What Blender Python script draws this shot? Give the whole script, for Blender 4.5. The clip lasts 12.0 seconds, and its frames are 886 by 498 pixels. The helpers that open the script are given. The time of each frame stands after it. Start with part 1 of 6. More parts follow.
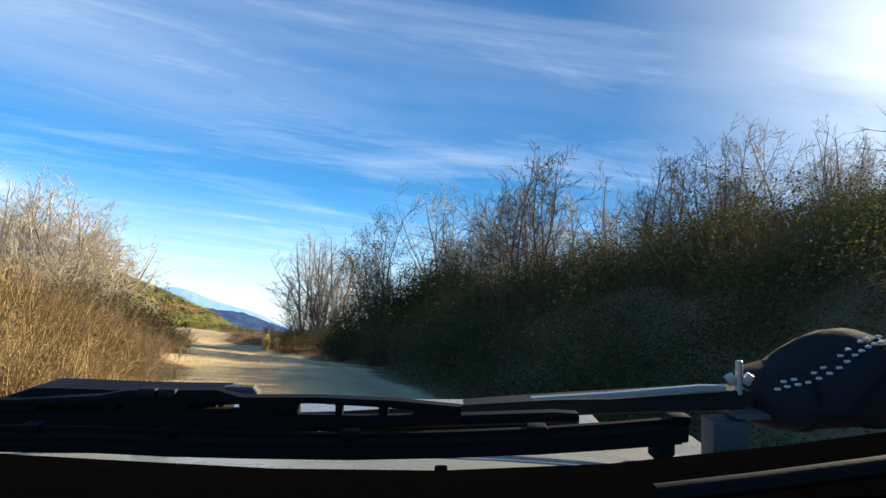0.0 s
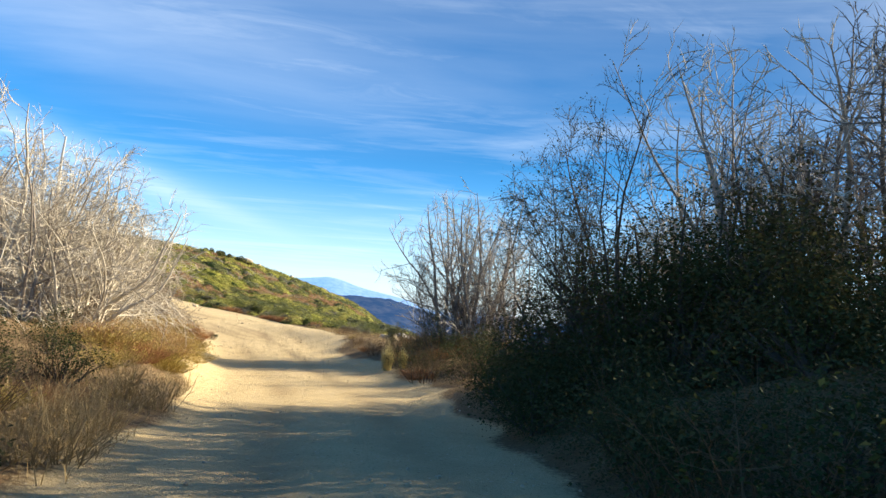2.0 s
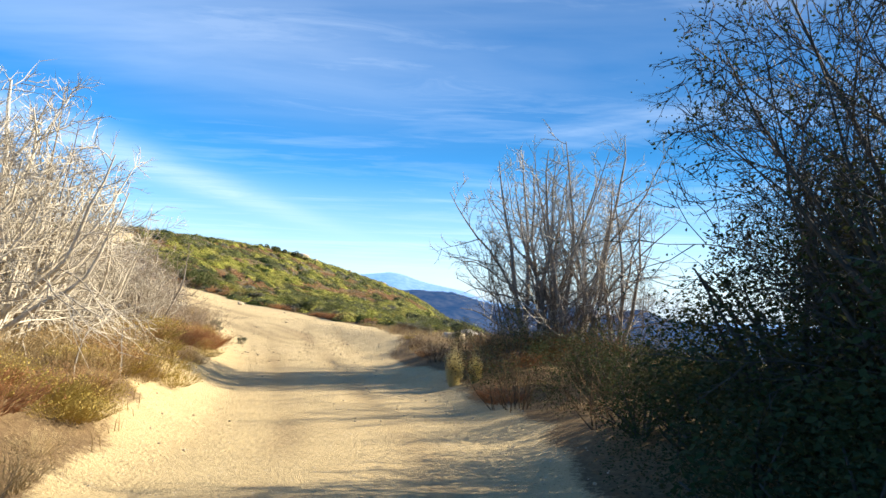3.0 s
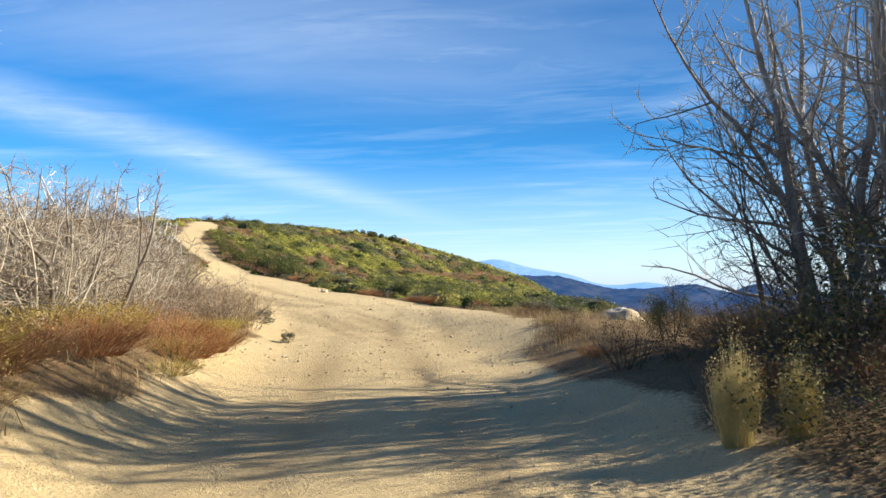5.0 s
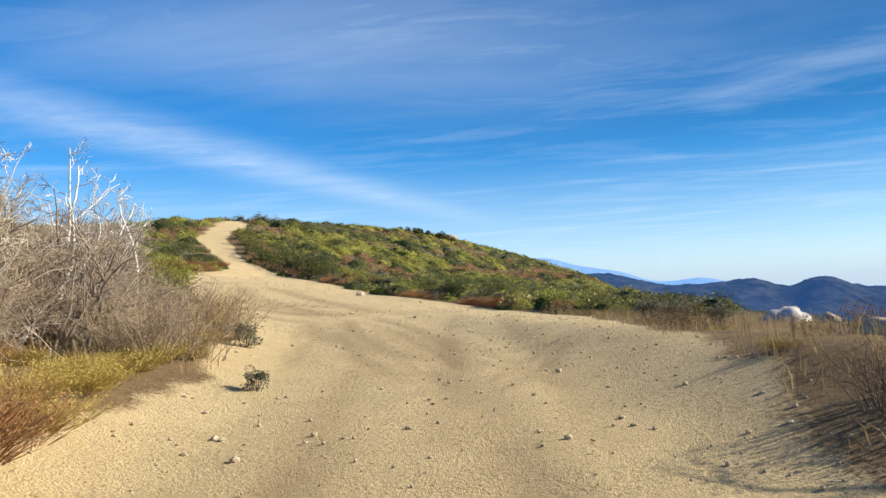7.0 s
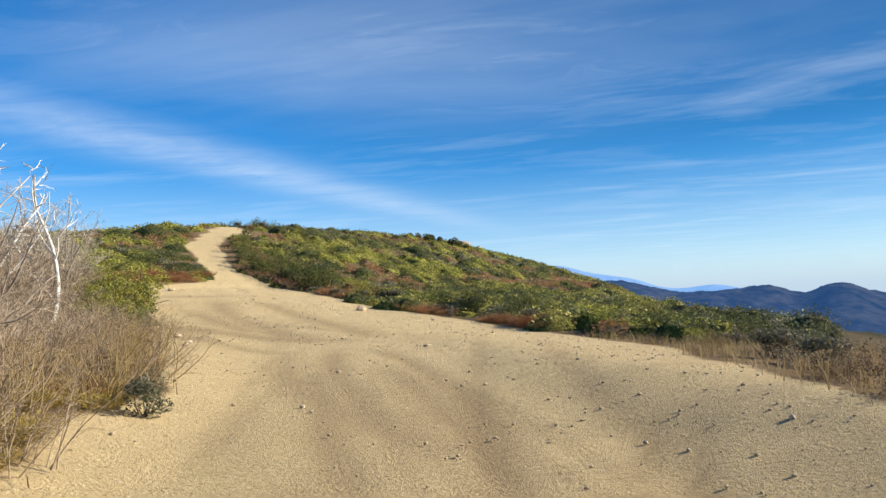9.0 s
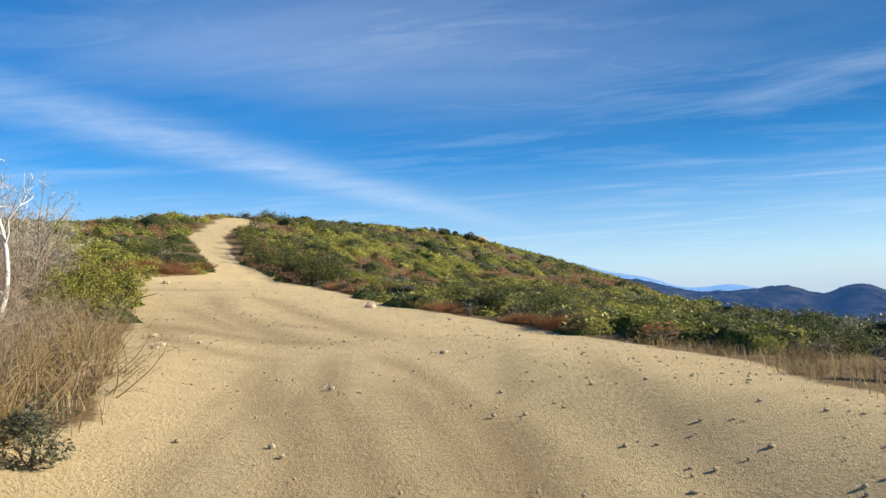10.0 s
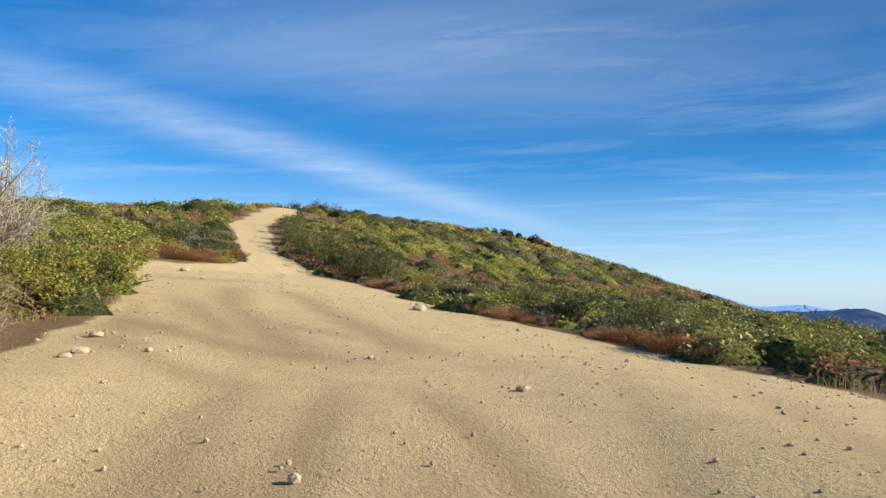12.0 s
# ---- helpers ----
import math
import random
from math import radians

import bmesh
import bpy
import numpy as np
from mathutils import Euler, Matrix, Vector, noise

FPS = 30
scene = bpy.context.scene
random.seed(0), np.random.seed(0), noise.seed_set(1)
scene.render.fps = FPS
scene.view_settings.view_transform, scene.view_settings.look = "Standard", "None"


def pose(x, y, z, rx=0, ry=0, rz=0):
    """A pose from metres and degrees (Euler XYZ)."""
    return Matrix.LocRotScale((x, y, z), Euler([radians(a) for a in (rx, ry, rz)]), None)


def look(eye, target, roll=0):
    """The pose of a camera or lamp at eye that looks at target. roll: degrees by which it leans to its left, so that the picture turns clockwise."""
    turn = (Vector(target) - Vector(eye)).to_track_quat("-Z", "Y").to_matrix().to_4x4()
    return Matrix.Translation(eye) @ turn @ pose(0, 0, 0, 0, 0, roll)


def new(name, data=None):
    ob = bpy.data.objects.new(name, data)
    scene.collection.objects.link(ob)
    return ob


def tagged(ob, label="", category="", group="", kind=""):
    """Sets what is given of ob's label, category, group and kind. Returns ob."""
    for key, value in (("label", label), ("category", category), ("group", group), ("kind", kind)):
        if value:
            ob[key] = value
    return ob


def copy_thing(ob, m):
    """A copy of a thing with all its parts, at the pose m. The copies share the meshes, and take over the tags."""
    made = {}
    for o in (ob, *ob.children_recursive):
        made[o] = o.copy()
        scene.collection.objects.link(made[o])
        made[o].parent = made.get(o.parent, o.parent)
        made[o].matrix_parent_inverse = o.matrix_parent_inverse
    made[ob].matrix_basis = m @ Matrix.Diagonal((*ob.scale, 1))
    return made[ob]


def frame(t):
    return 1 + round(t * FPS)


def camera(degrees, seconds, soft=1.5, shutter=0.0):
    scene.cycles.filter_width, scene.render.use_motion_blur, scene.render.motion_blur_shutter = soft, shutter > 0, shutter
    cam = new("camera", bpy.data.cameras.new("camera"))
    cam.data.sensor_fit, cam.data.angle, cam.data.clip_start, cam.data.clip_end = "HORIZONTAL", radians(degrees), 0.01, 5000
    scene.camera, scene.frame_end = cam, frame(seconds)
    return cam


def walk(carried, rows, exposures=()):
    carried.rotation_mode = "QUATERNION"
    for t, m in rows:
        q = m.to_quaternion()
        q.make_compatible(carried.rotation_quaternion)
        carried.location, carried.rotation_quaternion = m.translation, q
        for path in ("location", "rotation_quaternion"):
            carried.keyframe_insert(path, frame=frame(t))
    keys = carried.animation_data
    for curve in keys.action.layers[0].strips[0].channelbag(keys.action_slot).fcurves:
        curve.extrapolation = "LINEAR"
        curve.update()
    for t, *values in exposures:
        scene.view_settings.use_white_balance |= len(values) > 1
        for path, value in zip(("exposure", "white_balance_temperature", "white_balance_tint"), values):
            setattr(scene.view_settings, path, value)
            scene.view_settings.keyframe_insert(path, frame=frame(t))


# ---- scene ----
cam = camera(66.0, 12.0)
PATH = [
    (0, (2.036, -3.304, 0.847), (1.898, -1.327, 1.117), 5.4),
    (0.5, (1.376, 0.126, 1.12), (1.153, 2.098, 1.373), 5.5),
    (1, (0.581, 3.565, 1.399), (0.252, 5.524, 1.624), 4.4),
    (1.5, (-0.304, 6.837, 1.545), (-0.74, 8.78, 1.73), 3.5),
    (2, (-1.351, 10.018, 1.627), (-1.886, 11.936, 1.812), 3.7),
    (2.5, (-2.441, 13.002, 1.614), (-3.058, 14.896, 1.792), 3.8),
    (3, (-3.602, 16.148, 1.567), (-4.305, 18.014, 1.722), 2.1),
    (5, (-8.369, 25.31, 0.981), (-9.344, 27.052, 1.095), -0.8),
    (5.5, (-9.584, 27.15, 0.948), (-10.597, 28.87, 1.064), -0.6),
    (6, (-10.762, 28.912, 0.913), (-11.809, 30.612, 1.023), -0.8),
    (6.5, (-11.876, 30.478, 0.912), (-12.947, 32.164, 1.03), -0.8),
    (7, (-12.933, 32.007, 0.906), (-14.026, 33.678, 1.027), -2.2),
    (9, (-16.061, 36.409, 1.185), (-17.179, 38.061, 1.33), -2.4),
    (9.5, (-16.875, 37.534, 1.198), (-18.016, 39.169, 1.349), -2.6),
    (10, (-17.711, 38.591, 1.209), (-18.864, 40.219, 1.345), -1.7),
    (10.5, (-18.481, 39.528, 1.217), (-19.644, 41.148, 1.373), 0.1),
    (11, (-19.261, 40.492, 1.224), (-20.446, 42.096, 1.379), 0.5),
    (11.5, (-20.089, 41.489, 1.222), (-21.322, 43.056, 1.376), 1.0),
    (12, (-21.028, 42.744, 1.107), (-22.317, 44.266, 1.261), 1.0),
]
EXPOSURES = [(0.0, 1.4, 7300, 11), (1.0, 1.36, 7200, 11), (2.0, 1.3, 6900, 10), (3.0, 1.3, 6600, 10), (5.5, 0.98, 6450, 10), (7.0, 0.80, 6350, 10), (9.0, 0.72, 6350, 10), (12.0, 0.70, 6350, 10)]
walk(cam, [(t, look(eye, target, roll)) for t, eye, target, roll in PATH], EXPOSURES)

# ---- light, sky ----
SUN_AZ, SUN_EL = radians(47), radians(25)
sun_dir = Vector((math.sin(SUN_AZ) * math.cos(SUN_EL), math.cos(SUN_AZ) * math.cos(SUN_EL), math.sin(SUN_EL)))
sun = new("sun", bpy.data.lights.new("sun", "SUN"))
sun.data.energy, sun.data.angle, sun.data.color = 5.0, radians(0.6), (1.0, 0.89, 0.71)
sun.matrix_world = look(sun_dir * 300, (0, 0, 0))

world = bpy.data.worlds.new("sky")
scene.world = world
world.use_nodes = True


class Nodes:
    """A short way to write node trees."""

    def __init__(self, tree):
        self.tree = tree

    def add(self, kind, inputs=None, **props):
        n = self.tree.nodes.new(kind)
        if "operation" in props:
            n.operation = props["operation"]
        if "use_clamp" in props:
            n.use_clamp = props["use_clamp"]
        if "data_type" in props:
            n.data_type, n.blend_type = props["data_type"], props["blend_type"]
        if "attribute_name" in props:
            n.attribute_name = props["attribute_name"]
        for k, v in (inputs or {}).items():
            if isinstance(v, bpy.types.NodeSocket):
                self.tree.links.new(v, n.inputs[k])
            else:
                n.inputs[k].default_value = v
        return n

    def math(self, op, a, b=0.0, clamp=False):
        return self.add("ShaderNodeMath", {0: a, 1: b}, operation=op, use_clamp=clamp).outputs[0]

    def mix(self, fac, a, b, blend="MIX"):
        n = self.add("ShaderNodeMix", {0: fac, 6: a, 7: b}, data_type="RGBA", blend_type=blend)
        return n.outputs[2]

    def ramp(self, fac, stops):
        n = self.add("ShaderNodeValToRGB", {0: fac})
        els = n.color_ramp.elements
        while len(els) < len(stops):
            els.new(0.5)
        for e, (p, c) in zip(els, stops):
            e.position, e.color = p, (*c, 1) if len(c) == 3 else c
        return n.outputs[0]

    def noise(self, vec, scale, detail=4, rough=0.55, dist=0.0):
        return self.add("ShaderNodeTexNoise", {"Vector": vec, "Scale": scale, "Detail": detail, "Roughness": rough, "Distortion": dist}).outputs[0]

    def link(self, a, b):
        self.tree.links.new(a, b)


def make_sky():
    n = Nodes(world.node_tree)
    n.tree.nodes.clear()
    sky = n.add("ShaderNodeTexSky")
    sky.sky_type, sky.sun_disc, sky.sun_elevation, sky.sun_rotation = "NISHITA", False, SUN_EL, SUN_AZ
    sky.altitude, sky.air_density, sky.dust_density, sky.ozone_density = 1500.0, 1.0, 0.0, 3.0
    sky_col = n.add("ShaderNodeHueSaturation", {"Hue": 0.503, "Saturation": SKY_SATURATION, "Value": 1.0, "Color": sky.outputs[0]}).outputs[0]
    d = n.add("ShaderNodeTexCoord").outputs["Generated"]
    to_sun = n.add("ShaderNodeVectorMath", {0: d, 1: tuple(sun_dir)}, operation="DOT_PRODUCT").outputs["Value"]
    s = n.add("ShaderNodeSeparateXYZ", {0: d})
    up = n.math("MAXIMUM", s.outputs[2], 0.035)
    px, py = n.math("DIVIDE", s.outputs[0], up), n.math("DIVIDE", s.outputs[1], up)
    flat = n.add("ShaderNodeCombineXYZ", {0: px, 1: py, 2: 0.0}).outputs[0]

    def drawn_out(turn, sx, sy, shift):
        v = n.add("ShaderNodeMapping", {"Vector": flat, "Rotation": (0, 0, radians(-turn))}).outputs[0]
        return n.add("ShaderNodeMapping", {"Vector": v, "Scale": (sx, sy, 1), "Location": (shift, shift * 0.7, 0)}).outputs[0]

    def blob(cx, cy, turn, rx, ry):
        """A soft oval on the cloud deck."""
        v = n.add("ShaderNodeVectorMath", {0: flat, 1: (cx, cy, 0)}, operation="SUBTRACT").outputs[0]
        v = n.add("ShaderNodeMapping", {"Vector": v, "Rotation": (0, 0, radians(-turn))}).outputs[0]
        v = n.add("ShaderNodeMapping", {"Vector": v, "Scale": (1 / rx, 1 / ry, 1)}).outputs[0]
        r = n.add("ShaderNodeVectorMath", {0: v}, operation="LENGTH").outputs["Value"]
        return n.math("POWER", 2.718, n.math("MULTIPLY", n.math("MULTIPLY", r, r), -1.0))

    # cirrus: streaks along the wind, one long band across them, a thin veil high up
    streaks = n.noise(drawn_out(20, 0.26, 0.72, 4.2), 1.25, 7, 0.58, 1.0)
    fine = n.noise(drawn_out(28, 0.6, 1.5, 1.3), 1.9, 7, 0.68, 0.9)
    soft = n.noise(drawn_out(40, 0.35, 0.6, 7.1), 1.0, 4, 0.55, 0.4)
    streak = n.ramp(n.math("ADD", n.math("MULTIPLY", streaks, 0.75), n.math("MULTIPLY", fine, 0.25)), [(0.47, (0, 0, 0)), (0.60, (0.24, 0.24, 0.24)), (0.78, (0.7, 0.7, 0.7))])
    band = n.math("MULTIPLY", blob(-4.0, 3.7, 101.5, 4.4, 0.42), n.math("ADD", -0.05, n.math("MULTIPLY", fine, 1.25)))
    veil = n.math("MULTIPLY", n.math("ADD", blob(-1.7, 1.9, 40, 1.6, 0.7), n.math("MULTIPLY", blob(-1.6, 3.2, 15, 1.9, 0.6), 0.7)), n.ramp(n.math("ADD", n.math("MULTIPLY", fine, 0.5), n.math("MULTIPLY", soft, 0.5)), [(0.42, (0, 0, 0)), (0.66, (0.8, 0.8, 0.8))]))
    thin = n.math("MULTIPLY", n.math("ADD", blob(-1.0, 2.4, 20, 1.9, 1.0), blob(-2.2, 2.2, 60, 1.6, 0.9)), n.ramp(n.math("ADD", n.math("MULTIPLY", soft, 0.45), n.math("MULTIPLY", streaks, 0.55)), [(0.36, (0.02, 0.02, 0.02)), (0.66, (0.17, 0.17, 0.17))]))
    cover = n.math("MAXIMUM", n.math("MAXIMUM", n.math("MULTIPLY", streak, 0.55), thin), n.math("MAXIMUM", n.math("MULTIPLY", band, 0.58), n.math("MULTIPLY", veil, 0.34)))
    near_sun = n.math("POWER", n.math("MAXIMUM", to_sun, 0.0), 12.0)
    cover = n.math("MAXIMUM", cover, n.math("MULTIPLY", near_sun, n.math("ADD", 0.0, n.math("MULTIPLY", streaks, 1.15))), True)
    cover = n.math("MULTIPLY", cover, n.ramp(s.outputs[2], [(0.008, (0, 0, 0)), (0.045, (1, 1, 1))]))
    haze = n.ramp(s.outputs[2], [(0.0, (0.88, 0.88, 0.88)), (0.05, (0.55, 0.55, 0.55)), (0.18, (0.0, 0.0, 0.0))])
    sky_col = n.mix(haze, sky_col, (0.57 * HORIZON_LIGHT, 0.76 * HORIZON_LIGHT, 1.0 * HORIZON_LIGHT, 1))
    # clear mountain air: the blue stays deep towards the sun's side
    high = n.ramp(s.outputs[2], [(0.02, (0.25, 0.25, 0.25)), (0.22, (1, 1, 1))])
    deep = n.math("SUBTRACT", 1.0, n.math("MULTIPLY", n.math("MULTIPLY", n.math("MAXIMUM", to_sun, 0.0), 0.7), high))
    sky_col = n.mix(1.0, sky_col, n.add("ShaderNodeCombineColor", {0: deep, 1: deep, 2: deep}).outputs[0], "MULTIPLY")
    # cloud brightness rises towards the sun
    glow = n.math("POWER", n.math("MAXIMUM", to_sun, 0.0), 10.0)
    bright = n.math("ADD", CLOUD_LIGHT, n.math("MULTIPLY", glow, CLOUD_LIGHT * 0.8))
    cloud = n.mix(1.0, (0.77, 0.88, 1.0, 1), n.add("ShaderNodeCombineColor", {0: bright, 1: bright, 2: bright}).outputs[0], "MULTIPLY")
    col = n.mix(cover, sky_col, cloud)
    bg = n.add("ShaderNodeBackground", {"Color": col, "Strength": SKY_STRENGTH})
    n.link(bg.outputs[0], n.add("ShaderNodeOutputWorld").inputs[0])


CLOUD_LIGHT, HORIZON_LIGHT, SKY_STRENGTH, SKY_SATURATION = 6.2, 5.2, 0.106, 1.41
make_sky()


# ---- materials ----
def material(name):
    m = bpy.data.materials.new(name)
    m.use_nodes = True
    n = Nodes(m.node_tree)
    n.tree.nodes.clear()
    return m, n


def finish(n, col, rough=0.8, bump=None, strength=0.3, dist=0.02, metal=0.0, spec=0.3, through_light=0.0):
    ins = {"Base Color": col, "Roughness": rough, "Metallic": metal, "Specular IOR Level": spec}
    if bump is not None:
        ins["Normal"] = n.add("ShaderNodeBump", {"Height": bump, "Strength": strength, "Distance": dist}).outputs[0]
    sh = n.add("ShaderNodeBsdfPrincipled", ins).outputs[0]
    if through_light:
        tr = n.add("ShaderNodeBsdfTranslucent", {"Color": col}).outputs[0]
        sh = n.add("ShaderNodeMixShader", {0: through_light, 1: sh, 2: tr}).outputs[0]
    n.link(sh, n.add("ShaderNodeOutputMaterial").inputs[0])


def ground_material():
    m, n = material("sandy_ground")
    p = n.add("ShaderNodeNewGeometry").outputs["Position"]
    cover = n.add("ShaderNodeAttribute", attribute_name="sand").outputs["Fac"]
    rut = n.add("ShaderNodeAttribute", attribute_name="rut").outputs["Fac"]
    big, mid, fine = n.noise(p, 0.22, 4), n.noise(p, 1.6, 5, 0.6), n.noise(p, 14, 6, 0.7)
    grit = n.noise(p, 70, 3, 0.7)
    sand = n.mix(big, (0.575, 0.425, 0.20, 1), (0.715, 0.56, 0.295, 1))
    sand = n.mix(n.ramp(mid, [(0.42, (0, 0, 0)), (0.72, (0.55, 0.55, 0.55))]), sand, (0.46, 0.34, 0.17, 1))
    sand = n.mix(n.math("MULTIPLY", grit, 0.35), sand, (0.74, 0.62, 0.44, 1))
    speck = n.noise(p, 19, 2, 0.5)
    sand = n.mix(n.ramp(speck, [(0.66, (0, 0, 0)), (0.70, (0.75, 0.75, 0.75))]), sand, (0.25, 0.18, 0.10, 1))
    sand = n.mix(n.ramp(speck, [(0.30, (0.7, 0.7, 0.7)), (0.33, (0, 0, 0))]), sand, (0.80, 0.70, 0.52, 1))
    sand = n.mix(n.math("MULTIPLY", rut, 0.85), sand, (0.33, 0.235, 0.13, 1))
    clod = n.noise(p, 32, 4, 0.75)
    sand = n.mix(n.ramp(clod, [(0.52, (0, 0, 0)), (0.66, (0.7, 0.7, 0.7))]), sand, (0.38, 0.29, 0.15, 1))
    soil = n.mix(mid, (0.12, 0.075, 0.04, 1), (0.27, 0.185, 0.10, 1))
    soil = n.mix(n.ramp(fine, [(0.45, (0, 0, 0)), (0.7, (0.7, 0.7, 0.7))]), soil, (0.34, 0.25, 0.13, 1))
    edge = n.math("ADD", cover, n.math("MULTIPLY", n.math("SUBTRACT", fine, 0.5), 0.7))
    col = n.mix(n.ramp(edge, [(0.36, (0, 0, 0)), (0.6, (1, 1, 1))]), soil, sand)
    away = n.add("ShaderNodeVectorMath", {0: p, 1: (-35, 45, 0)}, operation="SUBTRACT").outputs[0]
    far = n.ramp(n.math("DIVIDE", n.add("ShaderNodeVectorMath", {0: away}, operation="LENGTH").outputs["Value"], 400.0), [(0.13, (0, 0, 0)), (0.22, (1, 1, 1))])
    far = n.math("MULTIPLY", n.math("MAXIMUM", far, n.add("ShaderNodeAttribute", attribute_name="scrub").outputs["Fac"]), n.math("SUBTRACT", 1.0, cover))
    scrub = n.mix(n.noise(p, 0.09, 7, 0.7), (0.025, 0.035, 0.022, 1), (0.085, 0.085, 0.05, 1))
    col = n.mix(far, col, scrub)
    relief = n.math("ADD", n.math("MULTIPLY", mid, 0.3), n.math("ADD", n.math("MULTIPLY", fine, 0.6), n.math("MULTIPLY", grit, 0.2)))
    relief = n.math("ADD", relief, n.math("MULTIPLY", clod, 0.35))
    finish(n, col, 0.95, relief, 0.9, 0.09, spec=0.1)
    return m


def plant_material(name, a, b, c, rough=0.55, spec=0.3, through_light=0.25):
    """Leaves or dry stems: each leaf its own shade, each plant its own tint, older parts browner."""
    m, n = material(name)
    isl = n.add("ShaderNodeNewGeometry").outputs["Random Per Island"]
    obj = n.add("ShaderNodeObjectInfo").outputs["Random"]
    tint = n.add("ShaderNodeAttribute", attribute_name="tint").outputs["Fac"]
    p = n.add("ShaderNodeNewGeometry").outputs["Position"]
    patch = n.noise(p, 0.5, 3)
    own = n.math("FRACT", n.math("ADD", obj, tint))
    col = n.mix(n.math("ADD", n.math("MULTIPLY", isl, 0.4), n.math("MULTIPLY", own, 0.6)), (*a, 1), (*b, 1))
    older = n.math("FRACT", n.math("MULTIPLY", own, 7.31))
    col = n.mix(n.ramp(n.math("ADD", n.math("MULTIPLY", older, 0.6), n.math("MULTIPLY", patch, 0.6)), [(0.4, (0, 0, 0)), (1.0, (1, 1, 1))]), col, (*c, 1))
    grain = n.noise(p, 60, 3)
    col = n.mix(n.math("MULTIPLY", grain, 0.3), col, n.mix(1.0, col, (0.5, 0.45, 0.4, 1), "MULTIPLY"))
    finish(n, col, rough, spec=spec, through_light=through_light)
    return m


def bark_material(name, a, b, rough=0.85, scale=9):
    m, n = material(name)
    p = n.add("ShaderNodeNewGeometry").outputs["Position"]
    st = n.add("ShaderNodeMapping", {"Vector": p, "Scale": (1, 1, 0.25)}).outputs[0]
    k = n.noise(st, scale, 6, 0.65)
    big = n.noise(p, 1.1, 3)
    col = n.mix(n.ramp(k, [(0.3, (0, 0, 0)), (0.7, (1, 1, 1))]), (*a, 1), (*b, 1))
    col = n.mix(n.math("MULTIPLY", big, 0.35), col, (*[v * 0.5 for v in a], 1))
    finish(n, col, rough, k, 0.6, 0.02, spec=0.2)
    return m


def rock_material(name, a, b, c):
    m, n = material(name)
    p = n.add("ShaderNodeNewGeometry").outputs["Position"]
    obj = n.add("ShaderNodeObjectInfo").outputs["Random"]
    k, f, g = n.noise(p, 2.2, 6, 0.65), n.noise(p, 25, 5, 0.7), n.noise(p, 110, 2)
    col = n.mix(n.ramp(k, [(0.35, (0, 0, 0)), (0.65, (1, 1, 1))]), (*a, 1), (*b, 1))
    col = n.mix(n.ramp(f, [(0.52, (0, 0, 0)), (0.75, (0.8, 0.8, 0.8))]), col, (*c, 1))
    col = n.mix(n.math("MULTIPLY", obj, 0.3), col, (0.35, 0.26, 0.16, 1))
    finish(n, col, 0.9, n.math("ADD", k, n.math("MULTIPLY", n.math("ADD", f, g), 0.3)), 0.7, 0.06, spec=0.2)
    return m


def range_material(name, dark, light, air, haze_amount):
    """Hills kilometres away: a distant backdrop with blue haze painted in as emission."""
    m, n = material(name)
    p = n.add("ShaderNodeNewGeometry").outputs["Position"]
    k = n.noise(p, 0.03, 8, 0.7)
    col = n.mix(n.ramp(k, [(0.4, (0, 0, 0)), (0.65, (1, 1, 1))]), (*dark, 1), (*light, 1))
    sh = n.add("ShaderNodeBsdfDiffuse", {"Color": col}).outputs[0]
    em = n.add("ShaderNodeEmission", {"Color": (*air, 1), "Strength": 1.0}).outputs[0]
    n.link(n.add("ShaderNodeMixShader", {0: haze_amount, 1: sh, 2: em}).outputs[0], n.add("ShaderNodeOutputMaterial").inputs[0])
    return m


def canopy_material(name, deep, a, b, c):
    """The closed top of a brush cover: leafy clumps, shade painted into their gaps, each bush its own tint."""
    m, n = material(name)
    p = n.add("ShaderNodeNewGeometry").outputs["Position"]
    tint = n.add("ShaderNodeAttribute", attribute_name="tint").outputs["Fac"]
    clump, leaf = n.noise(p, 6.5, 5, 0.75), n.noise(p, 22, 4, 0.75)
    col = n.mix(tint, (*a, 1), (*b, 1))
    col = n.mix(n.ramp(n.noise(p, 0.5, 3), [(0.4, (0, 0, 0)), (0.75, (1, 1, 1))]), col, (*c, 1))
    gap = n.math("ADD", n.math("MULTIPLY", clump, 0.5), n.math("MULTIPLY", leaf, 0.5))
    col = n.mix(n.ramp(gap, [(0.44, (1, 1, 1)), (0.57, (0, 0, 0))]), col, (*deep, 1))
    finish(n, col, 0.85, gap, 1.0, 0.35, spec=0.1)
    return m


GROUND = ground_material()
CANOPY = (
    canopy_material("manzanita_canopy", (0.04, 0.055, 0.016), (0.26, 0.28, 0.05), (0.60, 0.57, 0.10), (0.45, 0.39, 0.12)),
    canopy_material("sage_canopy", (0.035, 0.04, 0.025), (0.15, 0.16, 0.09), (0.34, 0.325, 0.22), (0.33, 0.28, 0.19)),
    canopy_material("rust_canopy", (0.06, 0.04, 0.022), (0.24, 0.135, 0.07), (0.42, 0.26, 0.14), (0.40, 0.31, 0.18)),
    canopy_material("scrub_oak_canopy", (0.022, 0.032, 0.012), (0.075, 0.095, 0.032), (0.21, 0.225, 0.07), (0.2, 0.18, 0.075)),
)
BARK = bark_material("grey_bark", (0.17, 0.14, 0.11), (0.46, 0.40, 0.33))
TWIG = bark_material("dry_twig", (0.43, 0.375, 0.285), (0.73, 0.665, 0.54))
